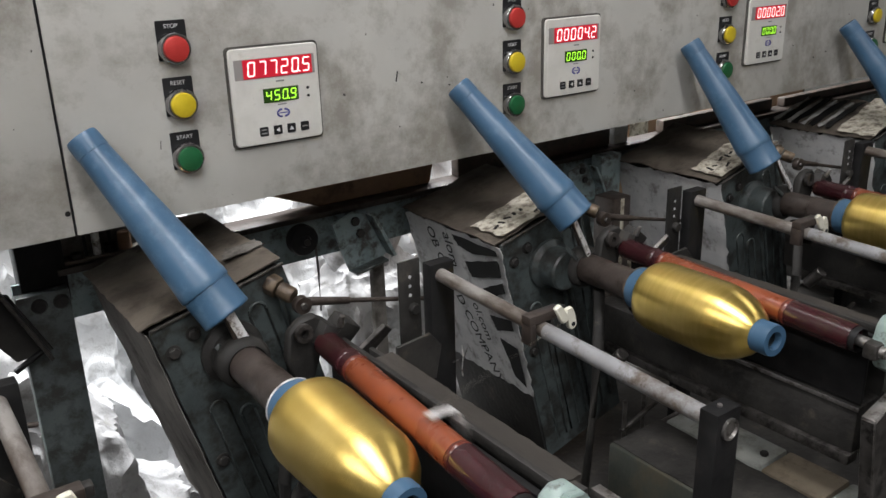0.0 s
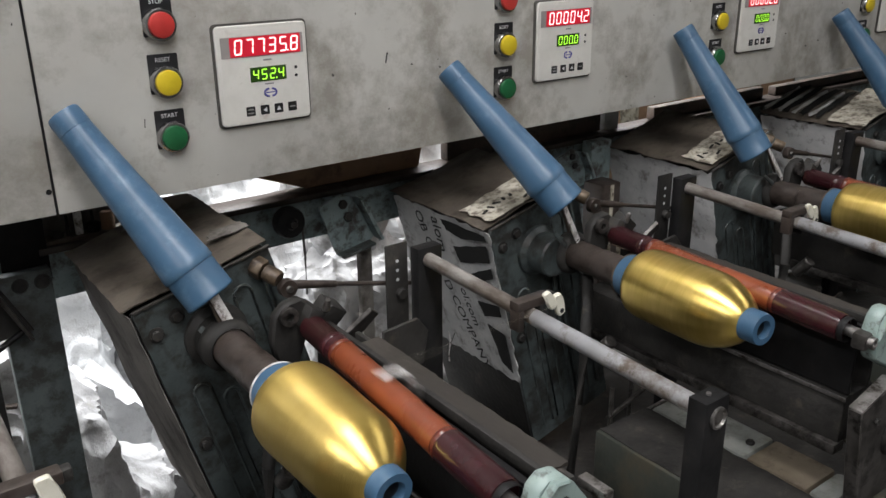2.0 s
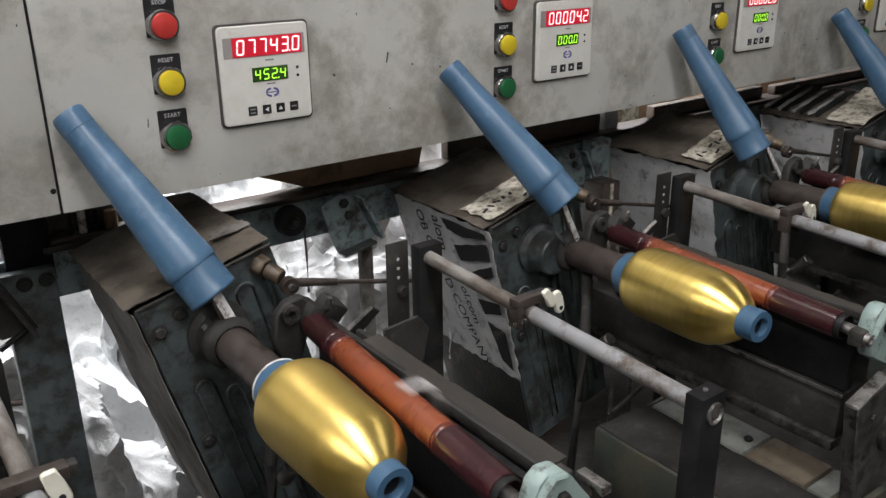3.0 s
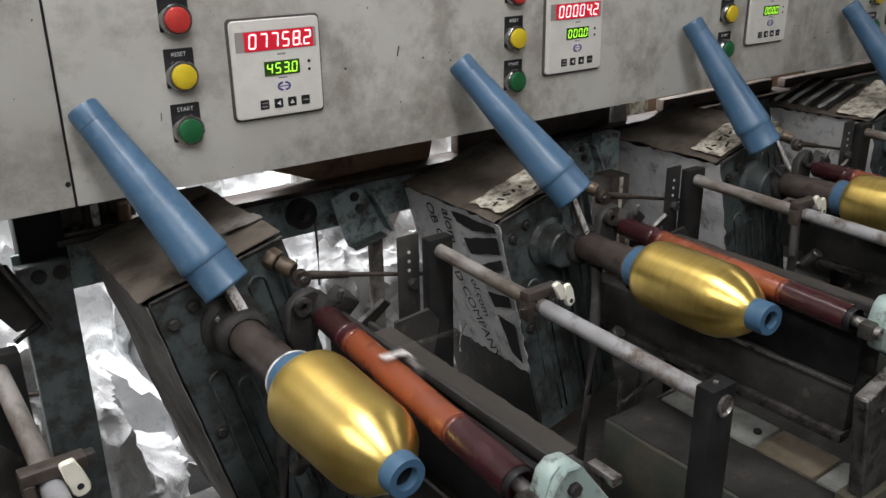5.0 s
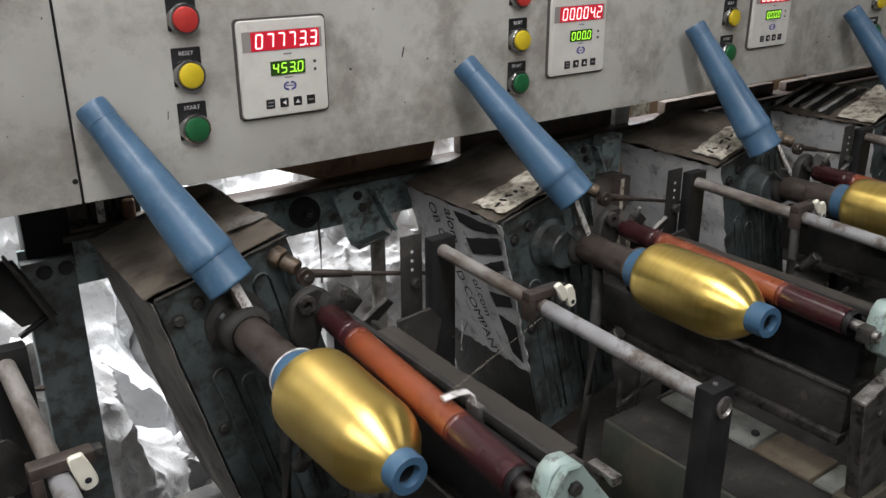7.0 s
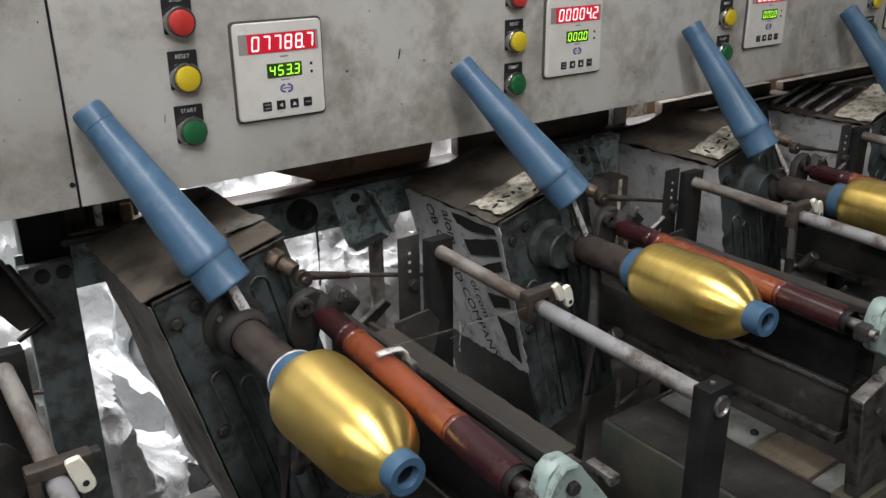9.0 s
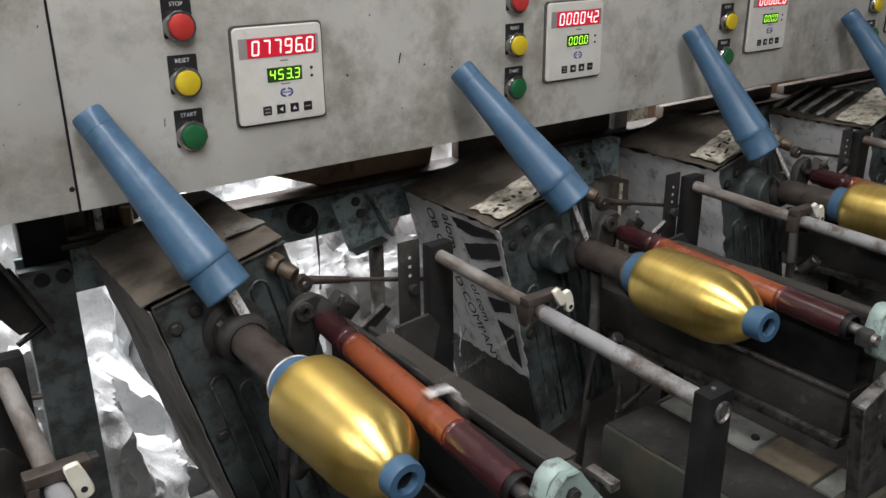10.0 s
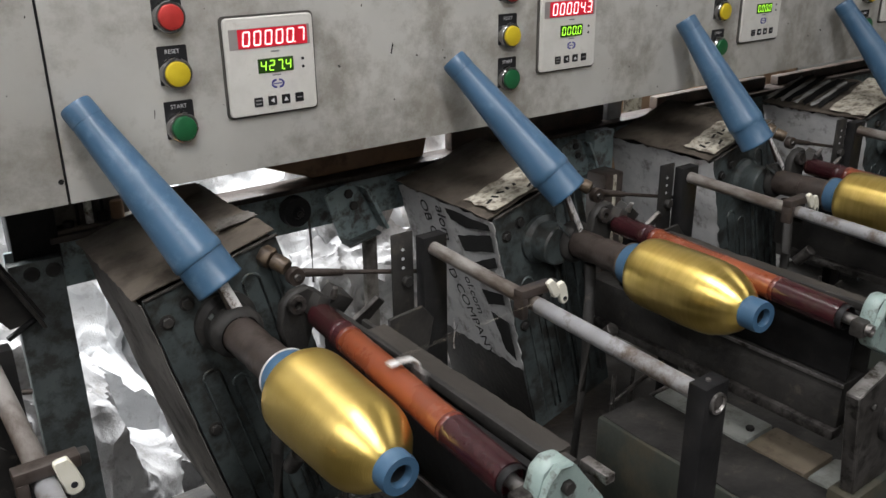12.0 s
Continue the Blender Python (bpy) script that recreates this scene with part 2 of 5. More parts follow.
for m, level in ((M_BLACK, 0.2), (M_GRIME, 0.3), (M_LABEL, 0.3), (M_INK, 0.2)):
    m.node_tree.nodes["Principled BSDF"].inputs["Specular IOR Level"].default_value = level

# ---- geometry helpers ----
V = Vector


def add_box(bm, lo, hi, bevel=0.0, m=None):
    """A bevelled box between two corners."""
    lo, hi = V(lo), V(hi)
    r = bmesh.ops.create_cube(bm, size=1.0)
    vs = r["verts"]
    for v in vs:
        v.co = V([lo[i] + (v.co[i] + 0.5) * (hi[i] - lo[i]) for i in range(3)])
    if bevel:
        es = list({e for v in vs for e in v.link_edges})
        out = bmesh.ops.bevel(bm, geom=es, offset=bevel, segments=2, affect="EDGES", profile=0.5)
        vs = list({v for f in out["faces"] for v in f.verts} | {v for v in vs if v.is_valid})
    if m:
        bmesh.ops.transform(bm, matrix=m, verts=vs)
    return vs


def axis_frame(a, b):
    a, b = V(a), V(b)
    return Matrix.Translation(a) @ (b - a).to_track_quat("Z", "Y").to_matrix().to_4x4()


def add_lathe(bm, profile, m=None, seg=32, closed=False):
    """Turns (radius, height) pairs round z. A zero radius closes an end."""
    rings = []
    for r, h in profile:
        if r <= 1e-6:
            rings.append([bm.verts.new((0, 0, h))])
        else:
            rings.append([bm.verts.new((r * math.cos(k * math.tau / seg), r * math.sin(k * math.tau / seg), h)) for k in range(seg)])
    pairs = list(zip(rings, rings[1:] + ([rings[0]] if closed else [])))
    if not closed:
        pairs = pairs[:len(rings) - 1]
    for a, b in pairs:
        if len(a) == 1 and len(b) == 1:
            continue
        for k in range(seg):
            j = (k + 1) % seg
            if len(a) == 1:
                f = bm.faces.new((a[0], b[j], b[k]))
            elif len(b) == 1:
                f = bm.faces.new((a[k], a[j], b[0]))
            else:
                f = bm.faces.new((a[k], a[j], b[j], b[k]))
            f.smooth = True
    vs = [v for ring in rings for v in ring]
    if m:
        bmesh.ops.transform(bm, matrix=m, verts=vs)
    return vs


def add_rod(bm, a, b, r, r2=None, seg=20, chamfer=0.15):
    """A capped round bar from a to b with a small chamfer at each end."""
    r2 = r if r2 is None else r2
    n = (V(b) - V(a)).length
    c = min(r, r2) * chamfer
    return add_lathe(bm, [(0, 0), (r - c, 0), (r, c), (r2, n - c), (r2 - c, n), (0, n)], axis_frame(a, b), seg)


def add_plate(bm, outline, thick, m=None, bevel=0.0):
    """An outline in the xy plane, raised by thick along z."""
    lo = [bm.verts.new((x, y, 0)) for x, y in outline]
    hi = [bm.verts.new((x, y, thick)) for x, y in outline]
    n = len(lo)
    fs = [bm.faces.new(lo[::-1]), bm.faces.new(hi)]
    fs += [bm.faces.new((lo[k], lo[(k + 1) % n], hi[(k + 1) % n], hi[k])) for k in range(n)]
    vs = lo + hi
    if bevel:
        es = list({e for f in fs for e in f.edges})
        out = bmesh.ops.bevel(bm, geom=es, offset=bevel, segments=1, affect="EDGES")
        vs = list({v for f in out["faces"] for v in f.verts} | {v for v in vs if v.is_valid})
    if m:
        bmesh.ops.transform(bm, matrix=m, verts=vs)
    return vs


def add_sweep(bm, pts, r, seg=8, flat=1.0):
    """A round or flattened bar along a bent line."""
    pts = [V(p) for p in pts]
    rings = []
    for i, p in enumerate(pts):
        d = (pts[min(i + 1, len(pts) - 1)] - pts[max(i - 1, 0)]).normalized()
        q = d.to_track_quat("Z", "Y").to_matrix()
        rings.append([bm.verts.new(p + q @ V((r * math.cos(k * math.tau / seg), r * flat * math.sin(k * math.tau / seg), 0))) for k in range(seg)])
    for a, b in zip(rings, rings[1:]):
        for k in range(seg):
            f = bm.faces.new((a[k], a[(k + 1) % seg], b[(k + 1) % seg], b[k]))
            f.smooth = True
    bm.faces.new(rings[0][::-1])
    bm.faces.new(rings[-1])
    return [v for ring in rings for v in ring]


def hexagon(r):
    return [(r * math.cos(k * math.tau / 6), r * math.sin(k * math.tau / 6)) for k in range(6)]


def rounded(w, h, r, n=5):
    """A rounded rectangle about the origin."""
    out = []
    for cx, cy, a0 in ((w / 2 - r, h / 2 - r, 0), (-w / 2 + r, h / 2 - r, 90), (-w / 2 + r, -h / 2 + r, 180), (w / 2 - r, -h / 2 + r, 270)):
        for k in range(n):
            a = radians(a0 + 90 * k / (n - 1))
            out.append((cx + r * math.cos(a), cy + r * math.sin(a)))
    return out


FRONT = Matrix(((1, 0, 0, 0), (0, 0, -1, 0), (0, 1, 0, 0), (0, 0, 0, 1)))  # plate's xy to the world's xz, its z towards -y


def front(x, y, z):
    return Matrix.Translation((x, y, z)) @ FRONT


def make(name, build, material):
    bm = bmesh.new()
    build(bm)
    bmesh.ops.recalc_face_normals(bm, faces=bm.faces)
    me = bpy.data.meshes.new(name)
    bm.to_mesh(me)
    bm.free()
    me.set_sharp_from_angle(angle=radians(38))
    me.materials.append(material)
    return me


def part(name, build, material, parent, label="", at=None):
    """One mesh under a thing or part; build(bm) is in the parent's space."""
    ob = new(name, make(name, build, material))
    ob.parent = parent
    if at:
        ob.matrix_basis = at
    if label:
        tagged(ob, label)
    return ob


def thing(name, at, label, category, group="", kind=""):
    ob = new(name)
    ob.empty_display_size = 0.02
    ob.matrix_world = at
    return tagged(ob, label, category, group, kind)


def single(name, build, material, label, category, at=None, group="", kind=""):
    ob = new(name, make(name, build, material))
    if at:
        ob.matrix_world = at
    return tagged(ob, label, category, group, kind)


def letters(name, words, size, material, parent, at, label=""):
    cu = bpy.data.curves.new(name, "FONT")
    cu.body, cu.size, cu.align_x, cu.align_y, cu.extrude = words, size, "CENTER", "CENTER", 0.0001
    tmp = bpy.data.objects.new(name, cu)
    scene.collection.objects.link(tmp)
    me = bpy.data.meshes.new_from_object(tmp.evaluated_get(bpy.context.evaluated_depsgraph_get()))
    bpy.data.objects.remove(tmp)
    me.materials.clear()
    me.materials.append(material)
    ob = new(name, me)
    ob.parent, ob.matrix_basis = parent, at
    if label:
        tagged(ob, label)
    return ob

# ---- large structure ----
single("floor", lambda bm: add_box(bm, (-5, -5, -0.1), (6, 4.2, 0)), M_FLOOR, "oily grey concrete factory floor under the machines", "floor", kind="structure")
single("ceiling", lambda bm: add_box(bm, (-5, -5, 3.0), (6, 4.2, 3.1)), M_WALL, "plain pale factory hall ceiling", "ceiling", kind="structure")
single("wall_north", lambda bm: add_box(bm, (-5, 4.2, 0), (6, 4.4, 3.1)), M_WALL, "plain pale painted hall wall behind the machines", "wall", kind="structure")
single("wall_south", lambda bm: add_box(bm, (-5, -5.2, 0), (6, -5, 3.1)), M_WALL, "plain pale painted hall wall across the aisle", "wall", kind="structure")
single("wall_west", lambda bm: add_box(bm, (-5.2, -5, 0), (-5, 4.2, 3.1)), M_WALL, "plain pale painted hall end wall", "wall", kind="structure")
single("wall_east", lambda bm: add_box(bm, (6, -5, 0), (6.2, 4.2, 3.1)), M_WALL, "plain pale painted hall end wall", "wall", kind="structure")

def wavy_sheet(bm, lo, hi, nx, ny, height, thick, ragged=0.004, seed=0):
    """A thin uneven sheet over a rectangle, with ragged borders."""
    rnd = random.Random(seed)
    grid = []
    for j in range(ny + 1):
        row = []
        for i in range(nx + 1):
            u, v = i / nx, j / ny
            x, y = lo[0] + u * (hi[0] - lo[0]), lo[1] + v * (hi[1] - lo[1])
            if i in (0, nx):
                x += rnd.uniform(-ragged, ragged)
            if j in (0, ny):
                y += rnd.uniform(-ragged, ragged)
            z = height * noise.noise((x * 22 + seed * 3.1, y * 22, seed * 1.7)) + 0.3 * height * noise.noise((x * 70, y * 70, seed))
            row.append((x, y, z))
        grid.append(row)
    up = [[bm.verts.new((x, y, z + thick)) for x, y, z in r] for r in grid]
    dn = [[bm.verts.new((x, y, z)) for x, y, z in r] for r in grid]
    for j in range(ny):
        for i in range(nx):
            f = bm.faces.new((up[j][i], up[j][i + 1], up[j + 1][i + 1], up[j + 1][i]))
            f.smooth = True
            bm.faces.new((dn[j][i], dn[j + 1][i], dn[j + 1][i + 1], dn[j][i + 1]))
    for i in range(nx):
        bm.faces.new((up[0][i], dn[0][i], dn[0][i + 1], up[0][i + 1]))
        bm.faces.new((up[ny][i], up[ny][i + 1], dn[ny][i + 1], dn[ny][i]))
    for j in range(ny):
        bm.faces.new((up[j][0], up[j + 1][0], dn[j + 1][0], dn[j][0]))
        bm.faces.new((up[j][nx], dn[j][nx], dn[j + 1][nx], up[j + 1][nx]))


UNITS = (-1, 0, 1, 2, 3)


def unit_at(n, x=0.0, y=0.0, z=0.0):
    return Matrix.Translation((n * PITCH + x, y, z))


# ---- control cabinet ----
def control_panel(x0, x1, label):
    c = thing("control_panel", Matrix.Translation((x0, 0, 1.095)), label, "control panel")
    w = x1 - x0

    def sheet(bm):
        add_box(bm, (0, 0, 0), (w, 0.0025, 0.52), 0.0008)

    part("front_sheet", sheet, M_PANEL, c)
    part("bottom_flange", lambda bm: add_box(bm, (0, 0.0025, 0), (w, 0.03, 0.0025), 0.0006), M_PANEL, c)
    part("back_sheet", lambda bm: add_box(bm, (0, 0.21, 0.02), (w, 0.2125, 0.52), 0.0006), M_PANEL, c)
    part("top_sheet", lambda bm: add_box(bm, (0, 0, 0.521), (w, 0.2125, 0.5235), 0.0006), M_PANEL, c)
    return c


left_panel = control_panel(-1.6, -0.2095, "pale grey painted steel control panel with grimy smudges")
main_panel = control_panel(-0.2070, 2.6, "long pale grey steel control panel with buttons and meters, smudged")
# black strip added behind the seam so no light shows through
part("seam_gasket", lambda bm: add_box(bm, (1.3860, 0.0030, 0.0), (1.3975, 0.0080, 0.52)), M_LABEL, left_panel, "black sealing strip in the seam")
part("screw_head", lambda bm: add_lathe(bm, [(0, 0.0012), (0.002, 0.001), (0.0026, 0)], front(-0.2125 + 1.6, 0, 0.022), 12), M_BLACK, left_panel)
part("scratch", lambda bm: add_plate(bm, [(-0.0012, -0.0055), (0.0002, -0.006), (0.0026, 0.005), (0.0012, 0.0055)], 0.0003, front(0.207 + 0.1459, 0, 0.107)),
     M_BLACK, main_panel)
part("scratch", lambda bm: add_plate(bm, [(-0.0007, -0.004), (0.0002, -0.004), (0.001, 0.004), (0.0002, 0.004)], 0.0003, front(0.207 - 0.121, 0, 0.071)),
     M_GASKET, main_panel)



def chips(x0, x1, count, seed):
    def build(bm):
        rnd = random.Random(seed)
        for _ in range(count):
            x, z, r = rnd.uniform(x0, x1), rnd.uniform(0.004, 0.36) ** 1.15, rnd.uniform(0.0005, 0.0016)
            k = rnd.uniform(0.5, 2.2)
            ring = [(r * k * math.cos(a) * rnd.uniform(0.6, 1.2), r * math.sin(a) * rnd.uniform(0.6, 1.2)) for a in [j * math.tau / 7 for j in range(7)]]
            add_plate(bm, ring, 0.0002, front(x, 0, z) @ pose(0, 0, 0, 0, 0, rnd.uniform(0, 180)))
    return build


part("paint_chips", chips(0.01, 1.3, 46, 3), M_GASKET, main_panel, "dark chips in the paint")["kind"] = "stuff"
part("paint_chips", chips(1.1, 1.385, 16, 8), M_GASKET, left_panel, "dark chips in the paint")["kind"] = "stuff"

# ---- push buttons ----
def push_button(z, cap_material, words, label):
    b = thing("push_button", unit_at(0, -0.0975, 0, z), label, "push button", "control buttons")
    part("legend_plate", lambda bm: add_plate(bm, rounded(0.028, 0.036, 0.0012), 0.0012, front(0, 0, 0.0072)), M_LABEL, b)
    part("bezel", lambda bm: add_lathe(bm, [(0.0146, 0.0012), (0.0150, 0.003), (0.0148, 0.0075), (0.0138, 0.0092), (0.0122, 0.0095), (0.0118, 0.006), (0.0118, 0.001)],
                                       front(0, 0, 0), 40), M_CHROME, b, "chrome bezel ring")
    part("cap", lambda bm: add_lathe(bm, [(0, 0.0136), (0.009, 0.0133), (0.0112, 0.0126), (0.0117, 0.0113), (0.0117, 0.004)], front(0, 0, 0), 36), cap_material, b)
    letters("legend", words, 0.0054, M_WHITE_PRINT, b, front(0, -0.0013, 0.0198))
    return b


BUTTONS = [push_button(1.2536, M_RED_CAP, "STOP", "red round push button with chrome ring and black STOP plate"),
           push_button(1.2022, M_YELLOW_CAP, "RESET", "yellow round push button with chrome ring and black RESET plate"),
           push_button(1.1508, M_GREEN_CAP, "START", "green round push button with chrome ring and black START plate")]
for k in (1, 2, 3):
    for b in BUTTONS:
        copy_thing(b, Matrix.Translation((k * PITCH, 0, 0)) @ b.matrix_world)

# ---- meters ----
SEGS = {"0": "abcdef", "1": "bc", "2": "abged", "3": "abgcd", "4": "fgbc", "5": "afgcd", "6": "afgedc", "7": "abc", "8": "abcdefg", "9": "abcdfg"}


def led_segment_outline(length, width):
    return [(-length / 2, 0), (-length / 2 + width / 2, width / 2), (length / 2 - width / 2, width / 2), (length / 2, 0),
            (length / 2 - width / 2, -width / 2), (-length / 2 + width / 2, -width / 2)]


def segment_places(w, h):
    """Centre and turn of the seven segments of a digit of that width and height, leaning a little."""
    lean = 0.10
    q = h / 4
    raw = {"a": (0, h / 2, 0), "g": (0, 0, 0), "d": (0, -h / 2, 0), "f": (-w / 2, q, 90), "b": (w / 2, q, 90), "e": (-w / 2, -q, 90), "c": (w / 2, -q, 90)}
    return {k: (x + lean * y, y, a if a == 0 else 90 - math.degrees(math.atan(lean))) for k, (x, y, a) in raw.items()}


RED_X = [-0.0258 + 0.01185 * k for k in range(6)]
GREEN_X = [-0.0098 + 0.0090 * k for k in range(4)]
# switched-off segments are glowing plates swung back out of sight behind the window
LED_SEGMENTS = []  # (object, rest pose, row, digit index, segment, unit)


def led_segment_mesh(name, length, width, material):
    return make(name, lambda bm: add_plate(bm, led_segment_outline(length, width), 0.00012), material)


LED_SEGMENT_MESH = {("red", 0): led_segment_mesh("vane", 0.0067, 0.0015, M_RED_LED), ("red", 1): led_segment_mesh("vane", 0.0065, 0.0015, M_RED_LED),
             ("green", 0): led_segment_mesh("vane", 0.0050, 0.0010, M_GREEN_LED), ("green", 1): led_segment_mesh("vane", 0.0044, 0.0010, M_GREEN_LED)}


def meter(n, red, green, moving, label):
    m = thing("digital_meter", unit_at(n, 0, 0, 1.2), label, "digital meter", "counter meters")
    part("gasket", lambda bm: add_plate(bm, rounded(0.0995, 0.0995, 0.005), 0.0030, front(0, 0, 0)), M_GASKET, m, "grimy dark rim")
    part("bezel", lambda bm: add_plate(bm, rounded(0.0955, 0.0955, 0.0045), 0.0060, front(0, 0, 0), 0.0008), M_FACE, m)
    face = part("face", lambda bm: add_plate(bm, rounded(0.0885, 0.0885, 0.003), 0.0004, front(0, -0.0060, 0)), M_FACE, m, "pale printed face film")
    y = -0.0064
    part("smoked_strip", lambda bm: add_plate(bm, rounded(0.0865, 0.0195, 0.0006), 0.0003, front(0, y, 0.0275)), M_STRIP, m)
    part("red_window", lambda bm: add_plate(bm, rounded(0.0745, 0.0185, 0.0006), 0.0006, front(0.003, y, 0.0275)), M_RED_WINDOW, m, "glowing red display window")
    part("green_window", lambda bm: add_plate(bm, rounded(0.0385, 0.0142, 0.0006), 0.0005, front(0.0038, y, 0.0)), M_GREEN_WINDOW, m, "dark green display window")
    for lz in (0.0035, -0.0045):
        part("indicator", lambda bm, lz=lz: add_lathe(bm, [(0, 0.0009), (0.0014, 0.0006), (0.0016, 0)], front(0.0340, y, lz), 12), M_LABEL, m)
    part("caption_bar", lambda bm: add_plate(bm, rounded(0.0090, 0.0016, 0.0003), 0.0002, front(0.004, y, 0.0135)), M_GREY_PRINT, m)
    part("caption_bar", lambda bm: add_plate(bm, rounded(0.0095, 0.0014, 0.0003), 0.0002, front(0.004, y, -0.0098)), M_GREY_PRINT, m)
    for sx, lo in ((-1, 100), (1, -80)):
        def half(bm, sx=sx, lo=lo):
            add_sweep(bm, [(0.0045 + sx * (0.0015 + 0.0048 * abs(math.cos(radians(a)))), y, -0.0185 + 0.0036 * math.sin(radians(a))) for a in range(-90, 91, 15)], 0.0011, 6)
        part("emblem_arc", half, M_BLUE_PRINT, m)
    part("emblem_bar", lambda bm: add_plate(bm, rounded(0.0095, 0.0010, 0.0003), 0.0003, front(0.0045, y, -0.0185)), M_BLUE_PRINT, m)
    for k, kx in enumerate((-0.0182, -0.0030, 0.0120, 0.0272)):
        key = part("key", lambda bm, kx=kx: add_plate(bm, rounded(0.0092, 0.0092, 0.0008), 0.0007, front(kx, y, -0.0350)), M_LABEL, m)
        sign = [[(-0.002, 0), (0.0018, 0.0024), (0.0018, -0.0024)], [(-0.0024, -0.0018), (0.0024, -0.0018), (0, 0.0022)]]
        if k in (1, 2):
            part("arrow", lambda bm, kx=kx, k=k: add_plate(bm, sign[k - 1], 0.0002, front(kx, y - 0.0007, -0.0350)), M_WHITE_PRINT, key)
        else:
            for dz in ((0.0018, -0.0018) if k == 0 else (0,)):
                part("caption_bar", lambda bm, kx=kx, dz=dz: add_plate(bm, rounded(0.006, 0.0013, 0.0003), 0.0002, front(kx, y - 0.0007, -0.0350 + dz)), M_GREY_PRINT, key)
    for row, xs, z, w, h, words in (("red", RED_X, 0.0275, 0.0066, 0.0130, red), ("green", GREEN_X, 0.0, 0.0050, 0.0092, green)):
        digits = words.replace(".", "")
        dot = words.index(".") - 1
        part("decimal_point", lambda bm: add_lathe(bm, [(0, 0.0003), (0.0008, 0.0002), (0.0008, 0)], front(xs[dot] + w / 2 + 0.0014, y - 0.0007, z - h / 2), 10),
             M_RED_LED if row == "red" else M_GREEN_LED, m)
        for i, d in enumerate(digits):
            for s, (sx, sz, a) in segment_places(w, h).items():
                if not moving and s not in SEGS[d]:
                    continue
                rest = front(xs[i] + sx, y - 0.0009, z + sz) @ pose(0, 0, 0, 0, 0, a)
                v = new("segment", LED_SEGMENT_MESH[row, 1 if a else 0])
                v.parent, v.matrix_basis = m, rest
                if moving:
                    LED_SEGMENTS.append((v, rest, row, i, s, n))
    return m


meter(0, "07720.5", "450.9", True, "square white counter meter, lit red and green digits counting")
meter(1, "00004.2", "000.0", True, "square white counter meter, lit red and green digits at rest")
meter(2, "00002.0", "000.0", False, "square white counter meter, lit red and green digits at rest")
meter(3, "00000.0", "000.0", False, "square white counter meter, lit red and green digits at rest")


# ---- spare tubes leaning on the panel ----
def spare_tube(n, base, top):
    t = thing("yarn_tube", unit_at(n) @ axis_frame(base, top), "empty blue plastic yarn tube leaning on the panel", "yarn tube", "spare tubes")
    part("base_collar", lambda bm: add_lathe(bm, [(0.0218, 0.0400), (0.0218, 0.0), (0.0228, -0.0004), (0.0235, 0.0002), (0.0238, 0.0012), (0.0238, 0.0028), (0.0235, 0.0034), (0.0235, 0.0302)],
                                             seg=56), M_BLUE, t)
    part("cone", lambda bm: add_lathe(bm, [(0.0232, 0.0300), (0.0245, 0.0302), (0.0248, 0.0310), (0.0247, 0.0380), (0.0243, 0.0386), (0.0188, 0.1170), (0.0186, 0.1190), (0.0184, 0.1196),
                                           (0.0147, 0.1830)], seg=56), M_BLUE, t)
    part("tip_band", lambda bm: add_lathe(bm, [(0.0147, 0.1828), (0.0151, 0.1833), (0.0149, 0.1960), (0.0146, 0.1985), (0.0138, 0.2002), (0.0122, 0.2004), (0.0118, 0.1850)], seg=56), M_BLUE, t)
    part("inner_wall", lambda bm: add_lathe(bm, [(0.0217, 0.0380), (0.0140, 0.1750), (0.0, 0.1760)], seg=40), M_BORE_SHADE, t)
    if n < 2:
        part("scuff_mark", lambda bm: add_plate(bm, [(-0.003, 0), (0.002, -0.0005), (0.0035, 0.002), (0.0, 0.0035)], 0.0004, pose(0.009, -0.0229, 0.033, 90, 0, 22)), M_WHITE_STRIP, t,
             "pale scuff on the step")
    return t


spare_tube(0, (-0.1155, -0.1061, 1.0265), (-0.1940, -0.0163, 1.1875))
spare_tube(1, (-0.1187, -0.1367, 1.0410), (-0.1973, -0.0233, 1.1863))
spare_tube(2, (-0.1500, -0.1239, 1.0357), (-0.2025, -0.0212, 1.1995))
spare_tube(3, (-0.1500, -0.1300, 1.0400), (-0.2120, -0.0212, 1.1960))

# ---- gear housings, leaning to one side ----
LEAN = 14.3


